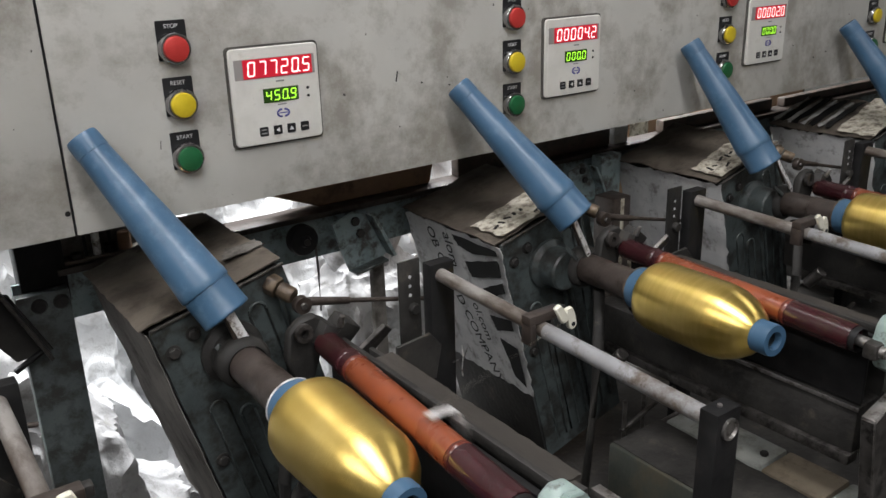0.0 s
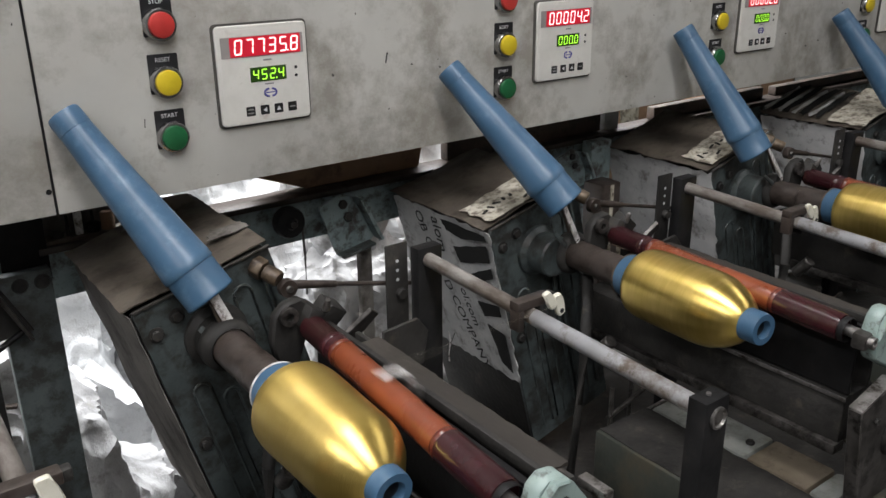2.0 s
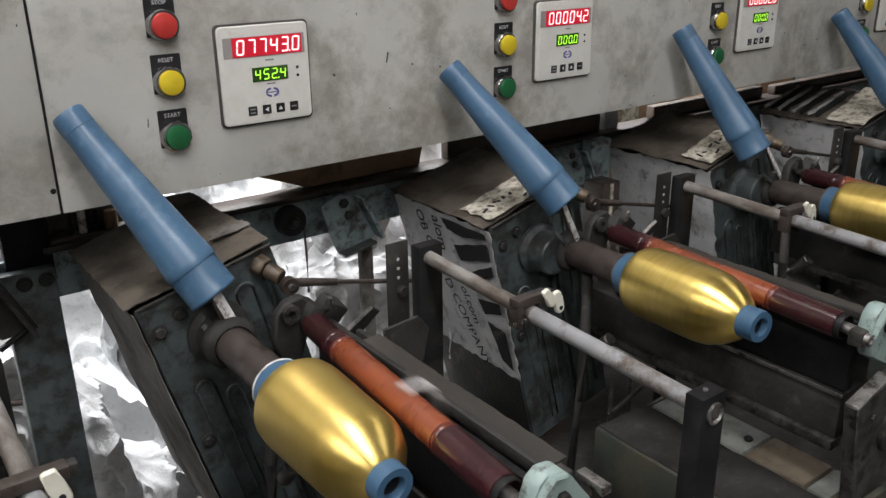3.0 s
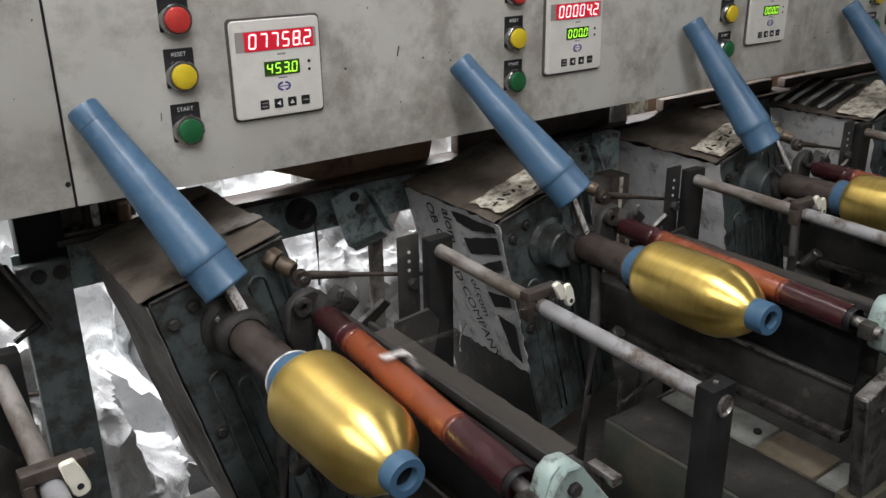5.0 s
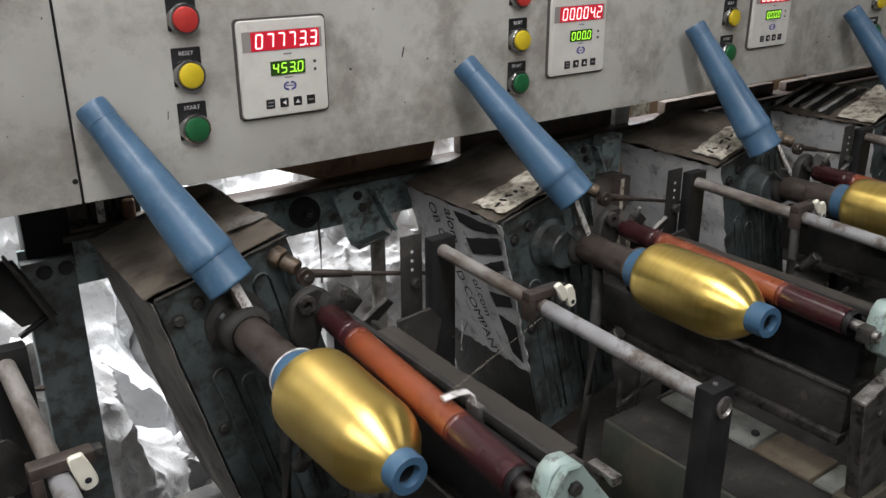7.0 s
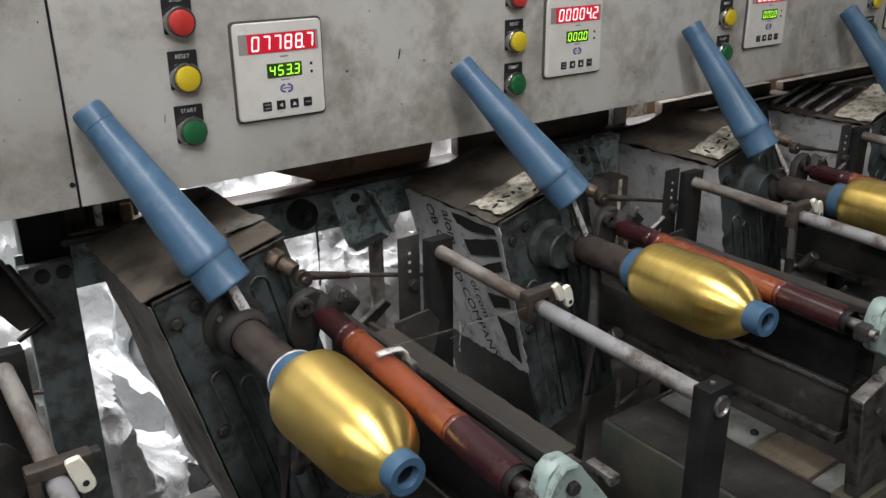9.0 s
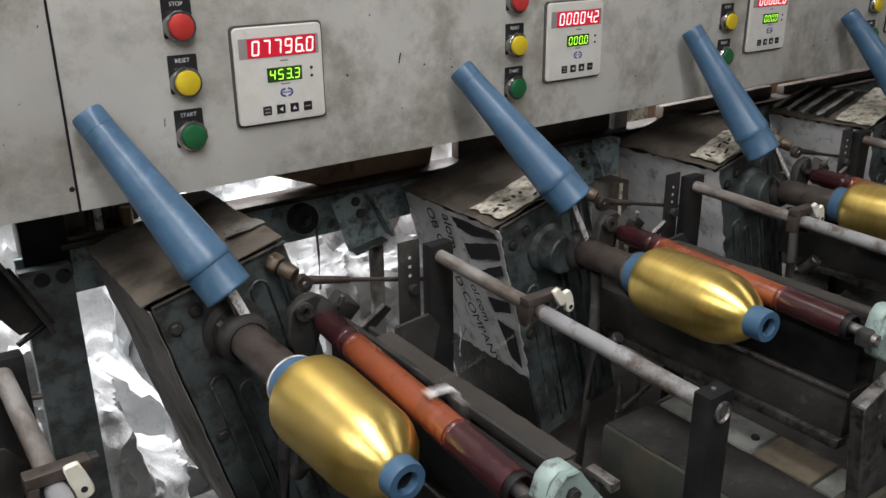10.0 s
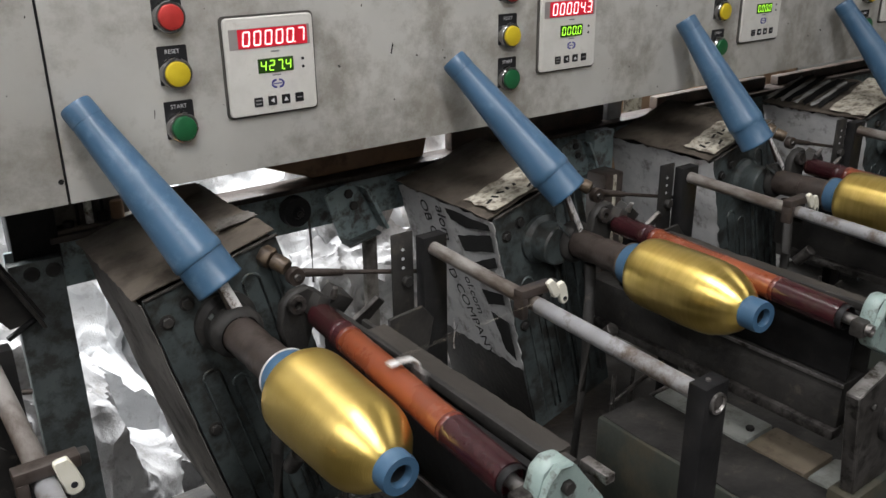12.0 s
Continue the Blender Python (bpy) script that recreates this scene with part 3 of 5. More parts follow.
def housing(n, top_z=1.0146):
    h = thing("gear_housing", unit_at(n, -0.179, -0.075, top_z) @ pose(0, 0, 0, 0, -LEAN, 0), "worn teal cast gear housing, oily and leaning, on the frame",
              "gear housing", "gear housings")
    part("body", lambda bm: add_box(bm, (0, 0.004, -0.33), (0.141, 0.19, -0.004), 0.004), M_GRIME, h)
    part("front_plate", lambda bm: add_plate(bm, [(0.002, 0), (0.139, 0), (0.141, -0.06), (0.141, -0.33), (0.0, -0.33), (0, -0.004)], 0.006, front(0, 0.004, 0), 0.001),
         M_TEAL_DARK, h)
    part("top_rim", lambda bm: add_box(bm, (0.001, -0.0045, 0.0005), (0.140, -0.0005, 0.0030), 0.0006), M_STEEL_DARK, h, "bare worn metal rim")
    def ridge(bm, x, z0, z1, w):
        half = [(w / 2 * math.cos(radians(a)), w / 2 * math.sin(radians(a))) for a in range(0, 181, 20)]
        loop = [(x + u, -0.0025, z1 + v) for u, v in half] + [(x - w / 2 + 0.0005, -0.0025, z0)]
        add_sweep(bm, [(x + w / 2 - 0.0005, -0.0025, z0)] + loop, 0.0016, 8)

    for x, z0, z1, w in ((0.030, -0.31, -0.105, 0.017), (0.054, -0.31, -0.125, 0.015), (0.100, -0.31, -0.032, 0.018)):
        part("raised_ridge", lambda bm, x=x, z0=z0, z1=z1, w=w: ridge(bm, x, z0, z1, w), M_TEAL_DARK, h)
    for k, x in enumerate((0.076, 0.085, 0.122)):
        part("rib", lambda bm, x=x, k=k: add_box(bm, (x, -0.0075, -0.30), (x + 0.004, -0.002, -0.012 if k > 1 else -0.095), 0.0015), M_TEAL_DARK, h)
    for k in range(3):
        part("screw_head", lambda bm, k=k: add_lathe(bm, [(0, 0.0022), (0.0028, 0.0020), (0.0036, 0)], front(0.126 - 0.001 * k, -0.002, -0.075 - 0.065 * k), 12), M_GRIME, h)
    part("boss", lambda bm: add_lathe(bm, [(0.031, 0.0), (0.031, 0.005), (0.027, 0.008), (0.0250, 0.010), (0.0250, 0.034), (0.023, 0.036), (0, 0.036)], front(0.0625, -0.002, -0.0555), 36), M_GRIME if n < 1 else M_TEAL_DARK, h)
    for x, z in ((0.013, -0.028), (0.013, -0.16), (0.036, -0.020)):
        def bolt(bm, x=x, z=z):
            add_lathe(bm, [(0, 0.0005), (0.0075, 0.0005), (0.0075, 0)], front(x, -0.002, z), 16)
            add_plate(bm, hexagon(0.0055), 0.004, front(x, -0.0025, z), 0.0005)
        part("bolt", bolt, M_GRIME, h)
    return h


for n in UNITS:
    housing(n, 1.0146 if n < 1 else 1.004)


def cover(n, top_z, label, seed):
    """The card lid and side skirt that somebody laid over a housing."""
    c = thing("dust_cover", unit_at(n, -0.179, -0.075, top_z) @ pose(0, 0, 0, 0, -LEAN, 0), label, "dust cover", "dust covers")
    part("lid", lambda bm: wavy_sheet(bm, (-0.006, 0.003), (0.141, 0.196), 36, 40, 0.0034 if n < 1 else 0.0046, 0.0012, 0.0007, seed), M_DUST, c, at=Matrix.Translation((0, 0, 0.004)))
    side = part("side_skirt", lambda bm: wavy_sheet(bm, (-0.30 if n < 1 else -0.222, -0.003), (-0.001, 0.195), 24, 24, 0.0016, 0.001, 0.0025, seed + 5),
                M_BOARD if n < 1 else M_PAPER, c, at=pose(-0.003, 0, 0, 0, 90, 0) @ Matrix.Diagonal((-1, 1, 1, 1)))
    return c, side


COVERS = {n: cover(n, z, lab, n + 3) for n, z, lab in (
    (-1, 1.0146, "crumpled brown dusty card cover over the housing"), (0, 1.0146, "crumpled brown dusty card cover over the housing"),
    (1, 1.004, "brown card cover with a printed grey sack skirt"), (2, 1.004, "brown card cover with a plain grey sack skirt"),
    (3, 1.004, "black and white printed sack cover over the housing"))}


# ---- spindles, bobbins and drive drums ----


def spindle_shape(parent):
    ax = Matrix()
    part("flange", lambda bm: add_lathe(bm, [(0, 0.0), (0.024, 0.0), (0.0255, 0.002), (0.0255, 0.012), (0.023, 0.016), (0.019, 0.018)], ax, 36), M_GRIME, parent)
    part("sleeve", lambda bm: add_lathe(bm, [(0.0176, 0.017), (0.0176, 0.046), (0.0168, 0.048), (0.0168, 0.060), (0.0178, 0.061), (0.0178, 0.100), (0.0170, 0.104), (0.0, 0.104)], ax, 36), M_RUST, parent, "brown rusty sleeve")


RUNNING = [(0.0238, 0.024), (0.0318, 0.0245), (0.0358, 0.028), (0.0390, 0.034), (0.0399, 0.042), (0.0400, 0.050), (0.0391, 0.075), (0.0383, 0.100), (0.0378, 0.116), (0.0374, 0.124),
           (0.0360, 0.131), (0.0318, 0.141), (0.0242, 0.151), (0.0180, 0.1575), (0.0160, 0.1585)]
RESTING = [(0.0238, 0.024), (0.0330, 0.0245), (0.0366, 0.028), (0.0381, 0.034), (0.0387, 0.042), (0.0388, 0.105), (0.0384, 0.119), (0.0368, 0.131), (0.0312, 0.146), (0.0240, 0.157),
           (0.0178, 0.1635), (0.0160, 0.1645)]
# axis point and direction of a spindle: turning against its roller, or swung back to rest
AXES = {True: (V((-0.1064, -0.2085, 0.9774)), V((0.0173, -1.0, -0.0263)).normalized()),
        False: (V((-0.0896, -0.2085, 0.9706)), V((-0.0928, -1.0, 0.0421)).normalized())}


def on_axis(n, s):
    point, way = AXES[n == 0]
    return unit_at(n) @ axis_frame(point + way * s, point + way * (s + 1))


def bobbin(n, yarn, label):
    b = thing("yarn_bobbin", on_axis(n, 0.0), label, "yarn bobbin", "bobbins")
    end = 0.1715 if n == 0 else 0.183
    part("tube", lambda bm: add_lathe(bm, [(0.0195, 0.0), (0.0228, 0.0), (0.0238, 0.001), (0.0238, 0.030), (0.0165, end - 0.026), (0.0160, end - 0.022), (0.0160, end - 0.004), (0.0152, end),
                                           (0.0092, end), (0.0084, end - 0.002), (0.0084, end - 0.007)], seg=48), M_BLUE, b, "blue plastic tube")
    part("yarn", lambda bm: add_lathe(bm, RUNNING if n == 0 else RESTING, seg=72), yarn, b, "gold metallic yarn winding")
    part("bore", lambda bm: add_lathe(bm, [(0, 0.13), (0.0084, 0.13), (0.0084, end - 0.0068)], seg=24), M_BORE_SHADE, b)
    part("rim_ring", lambda bm: add_lathe(bm, [(0.0238, 0.0), (0.0242, 0.0), (0.0242, 0.0022), (0.0238, 0.0022)], seg=40), M_WHITE_STRIP if n == 0 else M_BRASS, b)
    return b


SPINDLES, BOBBINS, DRUMS = [], [], []
for n in UNITS:
    s = thing("spindle", on_axis(n, -0.1035), "brown rusty steel spindle sleeve on the housing", "spindle", "spindles")
    spindle_shape(s)
    SPINDLES.append(s)
    BOBBINS.append(bobbin(n, M_GOLD if n == 0 else M_GOLD_STILL,
                          "spinning blue tube wound full of shiny gold yarn" if n == 0 else "blue tube wound full of shiny gold yarn at rest"))


def drum(n):
    d = thing("drive_drum", unit_at(n) @ axis_frame((-0.0375, -0.165, 0.9862), (-0.0545, -0.437, 0.9832)) @ Matrix.Diagonal((1.09, 1.09, 1, 1)), "amber and maroon resin drive roller beside the bobbin", "drive roller", "drive rollers")
    part("core", lambda bm: add_lathe(bm, [(0.0116, 0.040), (0.0119, 0.041), (0.0119, 0.199), (0.0116, 0.200)], seg=48), M_AMBER, d, "amber resin middle")
    for s0, s1, mat in ((0.0345, 0.0405, M_AMBER_DARK), (0.1995, 0.2050, M_AMBER_DARK)):
        part("ring", lambda bm, s0=s0, s1=s1: add_lathe(bm, [(0.0117, s0), (0.0123, s0 + 0.0008), (0.0125, (s0 + s1) / 2), (0.0123, s1 - 0.0008), (0.0117, s1)], seg=48), mat, d)
    part("end_sleeve", lambda bm: add_lathe(bm, [(0, -0.027), (0.0100, -0.027), (0.0114, -0.024), (0.0117, 0.018), (0.0124, 0.0195), (0.0126, 0.0245), (0.0122, 0.026), (0.0118, 0.0265), (0.0118, 0.0345)],
                                            seg=48), M_MAROON, d)
    part("end_sleeve", lambda bm: add_lathe(bm, [(0.0118, 0.2050), (0.0125, 0.2058), (0.0126, 0.210), (0.0122, 0.212), (0.0123, 0.270), (0.0118, 0.2735), (0, 0.2735)], seg=48), M_MAROON, d)
    part("glint_band", lambda bm: add_lathe(bm, [(0.0105, 0.2740), (0.0112, 0.2742), (0.0112, 0.2790), (0.0105, 0.2800)], seg=40), M_BLACK, d)
    part("axle", lambda bm: add_lathe(bm, [(0, -0.05), (0.005, -0.05), (0.005, 0.0)] + [(0.005, 0.270), (0.005, 0.296), (0, 0.296)], seg=16), M_STEEL, d)
    return d


for n in UNITS:
    DRUMS.append(drum(n))


# ---- tube holder hooks ----
def holder(n, foot, top):
    h = thing("tube_holder", unit_at(n) @ axis_frame(foot, top) @ pose(0, 0, 0, 0, 0, 118), "chipped white steel strip holding up a spare tube", "tube holder", "tube holders")
    part("strip", lambda bm: add_box(bm, (-0.0048, -0.0012, 0), (0.0048, 0.0012, 0.085), 0.0006), M_WHITE_STRIP, h)
    part("prong", lambda bm: add_box(bm, (-0.0105, 0.002, 0.022), (-0.0070, 0.005, 0.070), 0.0006, pose(0, 0, 0, 3, 4, 0)), M_RUST, h)
    part("foot", lambda bm: add_sweep(bm, [(0.0, 0.0, 0.006), (-0.004, 0.010, -0.002), (-0.006, 0.030, -0.006)], 0.005, 8, 0.5), M_GRIME, h)
    part("bent_tab", lambda bm: add_box(bm, (-0.0155, 0.006, 0.012), (-0.0095, 0.008, 0.040), 0.0006, pose(0, 0, 0, -8, -14, 0)), M_TEAL_DARK, h)
    return h


holder(0, (-0.0955, -0.119, 0.977), (-0.1235, -0.108, 1.050))
holder(1, (-0.0828, -0.125, 0.984), (-0.1150, -0.124, 1.045))
holder(2, (-0.0790, -0.125, 0.988), (-0.1260, -0.122, 1.045))
holder(3, (-0.0828, -0.125, 0.984), (-0.1150, -0.124, 1.045))


# ---- drum bearings and traverse boxes ----
def drum_end(n):
    g = thing("drum_bracket", unit_at(n, -0.0745, -0.462, 0.996), "pale green cast bracket carrying the drive roller", "bracket", "drum brackets")
    part("casting", lambda bm: add_plate(bm, [(0.014, -0.006), (0.019, 0.010), (0.028, 0.016), (0.040, 0.014), (0.050, 0.004), (0.080, -0.036), (0.088, -0.058), (0.060, -0.056),
                                              (0.022, -0.034)], 0.014, front(0, 0.006, 0), 0.002), M_GREEN, g)
    part("bearing_block", lambda bm: add_box(bm, (0.003, -0.006, -0.021), (0.024, 0.008, -0.005), 0.003), M_STEEL_DARK, g)
    part("nut", lambda bm: add_lathe(bm, [(0.0030, 0.0), (0.0058, 0.0), (0.0058, 0.005), (0.0035, 0.005), (0.0030, 0.001)], front(0.0105, -0.006, -0.0125), 18), M_STEEL, g)
    part("bolt", lambda bm: add_plate(bm, hexagon(0.0055), 0.005, front(0.041, -0.008, -0.0085), 0.0006), M_GRIME, g)
    part("clip", lambda bm: add_sweep(bm, [(0.017, -0.009, -0.012), (0.021, -0.011, 0.004), (0.029, -0.011, 0.013), (0.042, -0.009, 0.009)], 0.0035, 8, 0.6), M_GREEN, g)
    return g


def drum_fork(n):
    g = thing("drum_fork", unit_at(n, -0.050, -0.125, 0.995), "oily steel fork holding the back of the drive roller", "bearing fork", "drum forks")
    part("arm", lambda bm: add_plate(bm, [(-0.022, -0.02), (-0.018, 0.006), (-0.006, 0.016), (0.010, 0.018), (0.020, 0.008), (0.016, -0.012), (0.004, -0.05), (-0.016, -0.05)],
                                     0.012, front(0, 0.006, 0), 0.002), M_GRIME, g)
    part("block", lambda bm: add_box(bm, (0.006, -0.02, -0.005), (0.020, 0.015, 0.018), 0.002, pose(0, 0, 0, 0, 30, 0)), M_GRIME, g)
    part("ring", lambda bm: add_lathe(bm, [(0.004, 0), (0.009, 0), (0.009, 0.006), (0.004, 0.006), (0.004, 0)], front(-0.006, -0.008, 0.006), 18), M_STEEL_DARK, g)
    return g


def traverse_box(n):
    t = thing("traverse_box", unit_at(n, 0, 0, 0.985), "oily steel traverse box with a long slot along the roller", "traverse box", "traverse boxes")
    part("near_wall", lambda bm: add_box(bm, (-0.0375, -0.445, -0.076), (-0.0335, -0.150, -0.006), 0.001), M_BLACK, t)
    part("slot_lip", lambda bm: add_box(bm, (-0.0335, -0.445, -0.010), (-0.0270, -0.135, -0.004), 0.0008), M_BLACK, t)
    part("slot_lip", lambda bm: add_box(bm, (-0.0205, -0.445, -0.008), (-0.0150, -0.135, 0.001), 0.0008), M_GRIME, t)
    part("slot_floor", lambda bm: add_box(bm, (-0.030, -0.445, -0.03), (-0.018, -0.150, -0.02)), M_GRIME, t)
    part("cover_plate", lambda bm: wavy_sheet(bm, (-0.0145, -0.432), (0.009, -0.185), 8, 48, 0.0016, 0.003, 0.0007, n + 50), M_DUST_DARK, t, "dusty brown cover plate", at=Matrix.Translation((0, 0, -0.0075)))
    part("far_wall", lambda bm: add_box(bm, (-0.002, -0.445, -0.080), (0.003, -0.16, -0.0065), 0.001), M_GRIME, t)
    part("body", lambda bm: add_box(bm, (-0.041, -0.445, -0.130), (0.012, -0.10, -0.078), 0.003), M_GRIME, t)
    part("steel_tab", lambda bm: add_box(bm, (0.006, -0.470, -0.0160), (0.015, -0.444, -0.0085), 0.0010), M_STEEL, t, "small bare steel tab")
    part("edge_strip", lambda bm: add_box(bm, (-0.0432, -0.446, -0.0815), (-0.041, -0.28, -0.0775), 0.0006), M_STEEL, t)
    part("lower_ledge", lambda bm: add_box(bm, (-0.048, -0.446, -0.139), (-0.030, -0.12, -0.128), 0.001), M_STEEL_DARK, t)
    return t


def end_plate(n):
    e = thing("end_plate", unit_at(n, -0.040, -0.475, 0.79), "dark worn steel end plate standing on a green foot", "end plate", "end plates")
    part("plate", lambda bm: add_plate(bm, [(-0.036, 0.030), (-0.058, 0.1425), (-0.005, 0.1565), (0.062, 0.1565), (0.062, 0.030)], 0.0135, front(0, 0, 0), 0.0012), M_STEEL_DARK, e)
    part("worn_top", lambda bm: add_plate(bm, [(-0.0575, 0.1430), (-0.0045, 0.1570), (-0.0045, 0.1582), (-0.0572, 0.1442)], 0.0125, front(0, -0.0005, 0), 0.0003), M_STEEL, e, "bare worn top edge")
    part("bearing_cap", lambda bm: add_lathe(bm, [(0.024, 0), (0.024, 0.005), (0.020, 0.008), (0, 0.008)], front(0.012, -0.0137, 0.098), 30), M_GRIME, e)
    part("screw", lambda bm: add_plate(bm, hexagon(0.0035), 0.003, front(-0.030, -0.0137, 0.125), 0.0004), M_GRIME, e)
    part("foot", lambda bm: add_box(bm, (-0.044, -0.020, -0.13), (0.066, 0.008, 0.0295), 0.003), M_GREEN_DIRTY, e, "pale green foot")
    return e


for n in UNITS:
    drum_end(n), drum_fork(n), traverse_box(n), end_plate(n)


# ---- guide rods with their arms and thread guides ----
def guide_rod(n, dx):
    g = thing("guide_rod", unit_at(n, 0.104 + dx, 0, 0), "pale painted guide rod between two black steel arms", "guide rod", "guide rods")
    part("rod", lambda bm: add_rod(bm, (0, 0, 0), (0, 0, 0.352), 0.0072, seg=28, chamfer=0.06), M_ROD, g, at=axis_frame((0, -0.127, 1.018), (0, -0.479, 1.0055)))
    part("painted_section", lambda bm: add_lathe(bm, [(0.0071, 0.165), (0.0074, 0.1655), (0.0075, 0.25), (0.0074, 0.348)], seg=28), M_ROD_PALE, g, "bluish white painted section", at=axis_frame((0, -0.127, 1.018), (0, -0.479, 1.0055)))
    part("end_ring", lambda bm: add_lathe(bm, [(0.0068, 0), (0.0085, 0), (0.0085, 0.0025), (0.0068, 0.003), (0.0060, 0.001), (0, 0.001)], front(0, -0.483, 1.0052), 28), M_STEEL, g)
    part("front_arm", lambda bm: add_box(bm, (-0.013, -0.4825, 0.60), (0.014, -0.4665, 1.0195), 0.0012), M_BLACK, g)
    part("screw", lambda bm: add_lathe(bm, [(0, 0.002), (0.002, 0.0015), (0.002, 0)], Matrix.Translation((0, -0.474, 1.0195)), 10), M_STEEL, g)
    part("back_arm", lambda bm: add_box(bm, (-0.013, -0.133, 0.60), (0.017, -0.118, 1.031), 0.0015), M_BLACK, g)
    return g


def thread_guide(n, y, dx):
    z = 1.018 + (y + 0.127) / -0.352 * -0.0125
    g = thing("thread_guide", unit_at(n, 0.104 + dx, y, z), "ivory ceramic thread guide on a brown clamp", "thread guide", "thread guides")
    part("clamp", lambda bm: add_box(bm, (-0.017, -0.006, 0.0072), (0.022, 0.006, 0.016), 0.0012), M_RUST, g)
    part("clamp_leg", lambda bm: add_box(bm, (-0.0165, -0.0065, -0.012), (-0.0095, 0.0065, 0.008), 0.001), M_RUST, g)
    part("clamp_leg", lambda bm: add_box(bm, (0.0085, -0.006, -0.016), (0.012, 0.006, 0.008), 0.001), M_GRIME, g)
    part("bracket_tongue", lambda bm: add_box(bm, (0.010, -0.0045, 0.0065), (0.028, 0.0045, 0.0155), 0.0015), M_GRIME, g)
    lugs = ((0.0195, 0.0100, 28, 0.9, "ceramic_lug"), (0.0310, 0.0030, 12, 1.0, "ceramic_hook")) if n >= 0 else ((0.0130, 0.0040, 10, 1.2, "ceramic_hook"),)
    for x, z, turn, size, name in lugs:
        lug = part(name, lambda bm, size=size: add_plate(bm, [(-0.0050 * size, 0.0105 * size), (-0.0032 * size, 0.0118 * size), (0.0030 * size, 0.0112 * size), (0.0046 * size, 0.0040 * size),
                                                              (0.0058 * size, -0.0060 * size), (0.0050 * size, -0.0098 * size), (0.0018 * size, -0.0116 * size), (-0.0024 * size, -0.0112 * size),
                                                              (-0.0046 * size, -0.0080 * size)], 0.0048, None, 0.0010), M_CERAMIC, g, "ivory ceramic lug",
                   at=front(x, -0.004, z) @ pose(0, 0, 0, 0, 0, turn))
    part("eyelet", lambda bm: add_lathe(bm, [(0, 0.0004), (0.0022, 0.0004), (0.0022, 0)], Matrix.Translation((0.0008, -0.0062, 0.0048)), 12), M_BORE_SHADE, lug)
    return g


for n in UNITS:
    guide_rod(n, -0.006 if n == -1 else 0.0)
    thread_guide(n, -0.297 if n == -1 else -0.283, -0.006 if n == -1 else 0.0)


def stop_lever(n):
    s = thing("stop_lever", unit_at(n, 0, 0, 0), "thin steel link rod between a brass knuckle and a drilled strap", "lever linkage", "stop levers")
    part("strap", lambda bm: add_box(bm, (0.060, -0.1215, 0.93), (0.086, -0.1185, 1.038), 0.0008), M_GRIME, s, "drilled dark strap")
    # white discs painted as the brightness seen through the drilled holes
    for z in (1.020, 1.010, 1.000):
        part("hole", lambda bm, z=z: add_lathe(bm, [(0, 0.0004), (0.0018, 0.0004), (0.0018, 0)], front(0.073, -0.1215, z), 10), M_SACK, s)
    part("pin", lambda bm: add_rod(bm, (0.076, -0.117, 0.985), (0.076, -0.128, 0.985), 0.006, seg=14), M_GRIME, s)
    part("link", lambda bm: add_rod(bm, (0.008, -0.107, 1.0075), (0.125, -0.112, 0.980), 0.0024, seg=10), M_RUST, s)
    part("link_sleeve", lambda bm: add_rod(bm, (-0.036, -0.105, 1.0175), (0.010, -0.107, 1.0070), 0.0046, 0.0036, seg=14), M_RUST, s, "rusty brown link sleeve")
    part("gland_nut", lambda bm: add_plate(bm, hexagon(0.0112), 0.012, axis_frame((-0.0605, -0.0770, 1.0345), (-0.0475, -0.1000, 1.0250)), 0.0012), M_BRASS, s, "dirty brass nut")
    part("knuckle", lambda bm: add_lathe(bm, [(0, 0), (0.0078, 0), (0.0082, 0.002), (0.0082, 0.014), (0.0070, 0.016), (0.0, 0.016)],
                                         axis_frame((-0.0540, -0.0885, 1.0297), (-0.0410, -0.1115, 1.0202)), 20), M_BRASS, s, "dirty brass knuckle")
    part("eye", lambda bm: add_lathe(bm, [(0.0030, 0), (0.0086, 0), (0.0090, 0.001), (0.0090, 0.008), (0.0086, 0.009), (0.003, 0.009), (0.003, 0)], front(-0.042, -0.103, 1.0165), 20), M_RUST, s)
    part("eye_pin", lambda bm: add_rod(bm, (-0.042, -0.108, 1.0165), (-0.042, -0.1145, 1.0165), 0.0042, 0.0034, seg=12), M_STEEL_DARK, s)
    part("cam_block", lambda bm: add_box(bm, (-0.012, -0.010, -0.010), (0.012, 0.012, 0.010), 0.002, pose(-0.012, -0.130, 0.992, 20, 35, 15)), M_GRIME, s)
    part("cam_plate", lambda bm: add_plate(bm, [(-0.018, -0.010), (0.010, 0.014), (0.022, 0.004), (0.002, -0.022)], 0.005, front(0.008, -0.150, 0.984) @ pose(0, 0, 0, 25, 10, 0), 0.0008), M_STEEL_DARK, s)
    part("grease_nipple", lambda bm: add_rod(bm, (-0.020, -0.140, 1.000), (-0.020, -0.146, 1.012), 0.004, 0.0025, seg=10), M_STEEL, s)
    part("tab", lambda bm: add_plate(bm, [(-0.022, 0), (0.02, 0.004), (0.034, -0.014), (0.026, -0.05), (-0.02, -0.045)], 0.004, front(0.068, -0.130, 0.953), 0.0008), M_GRIME, s)
    return s


for n in UNITS:
    stop_lever(n)

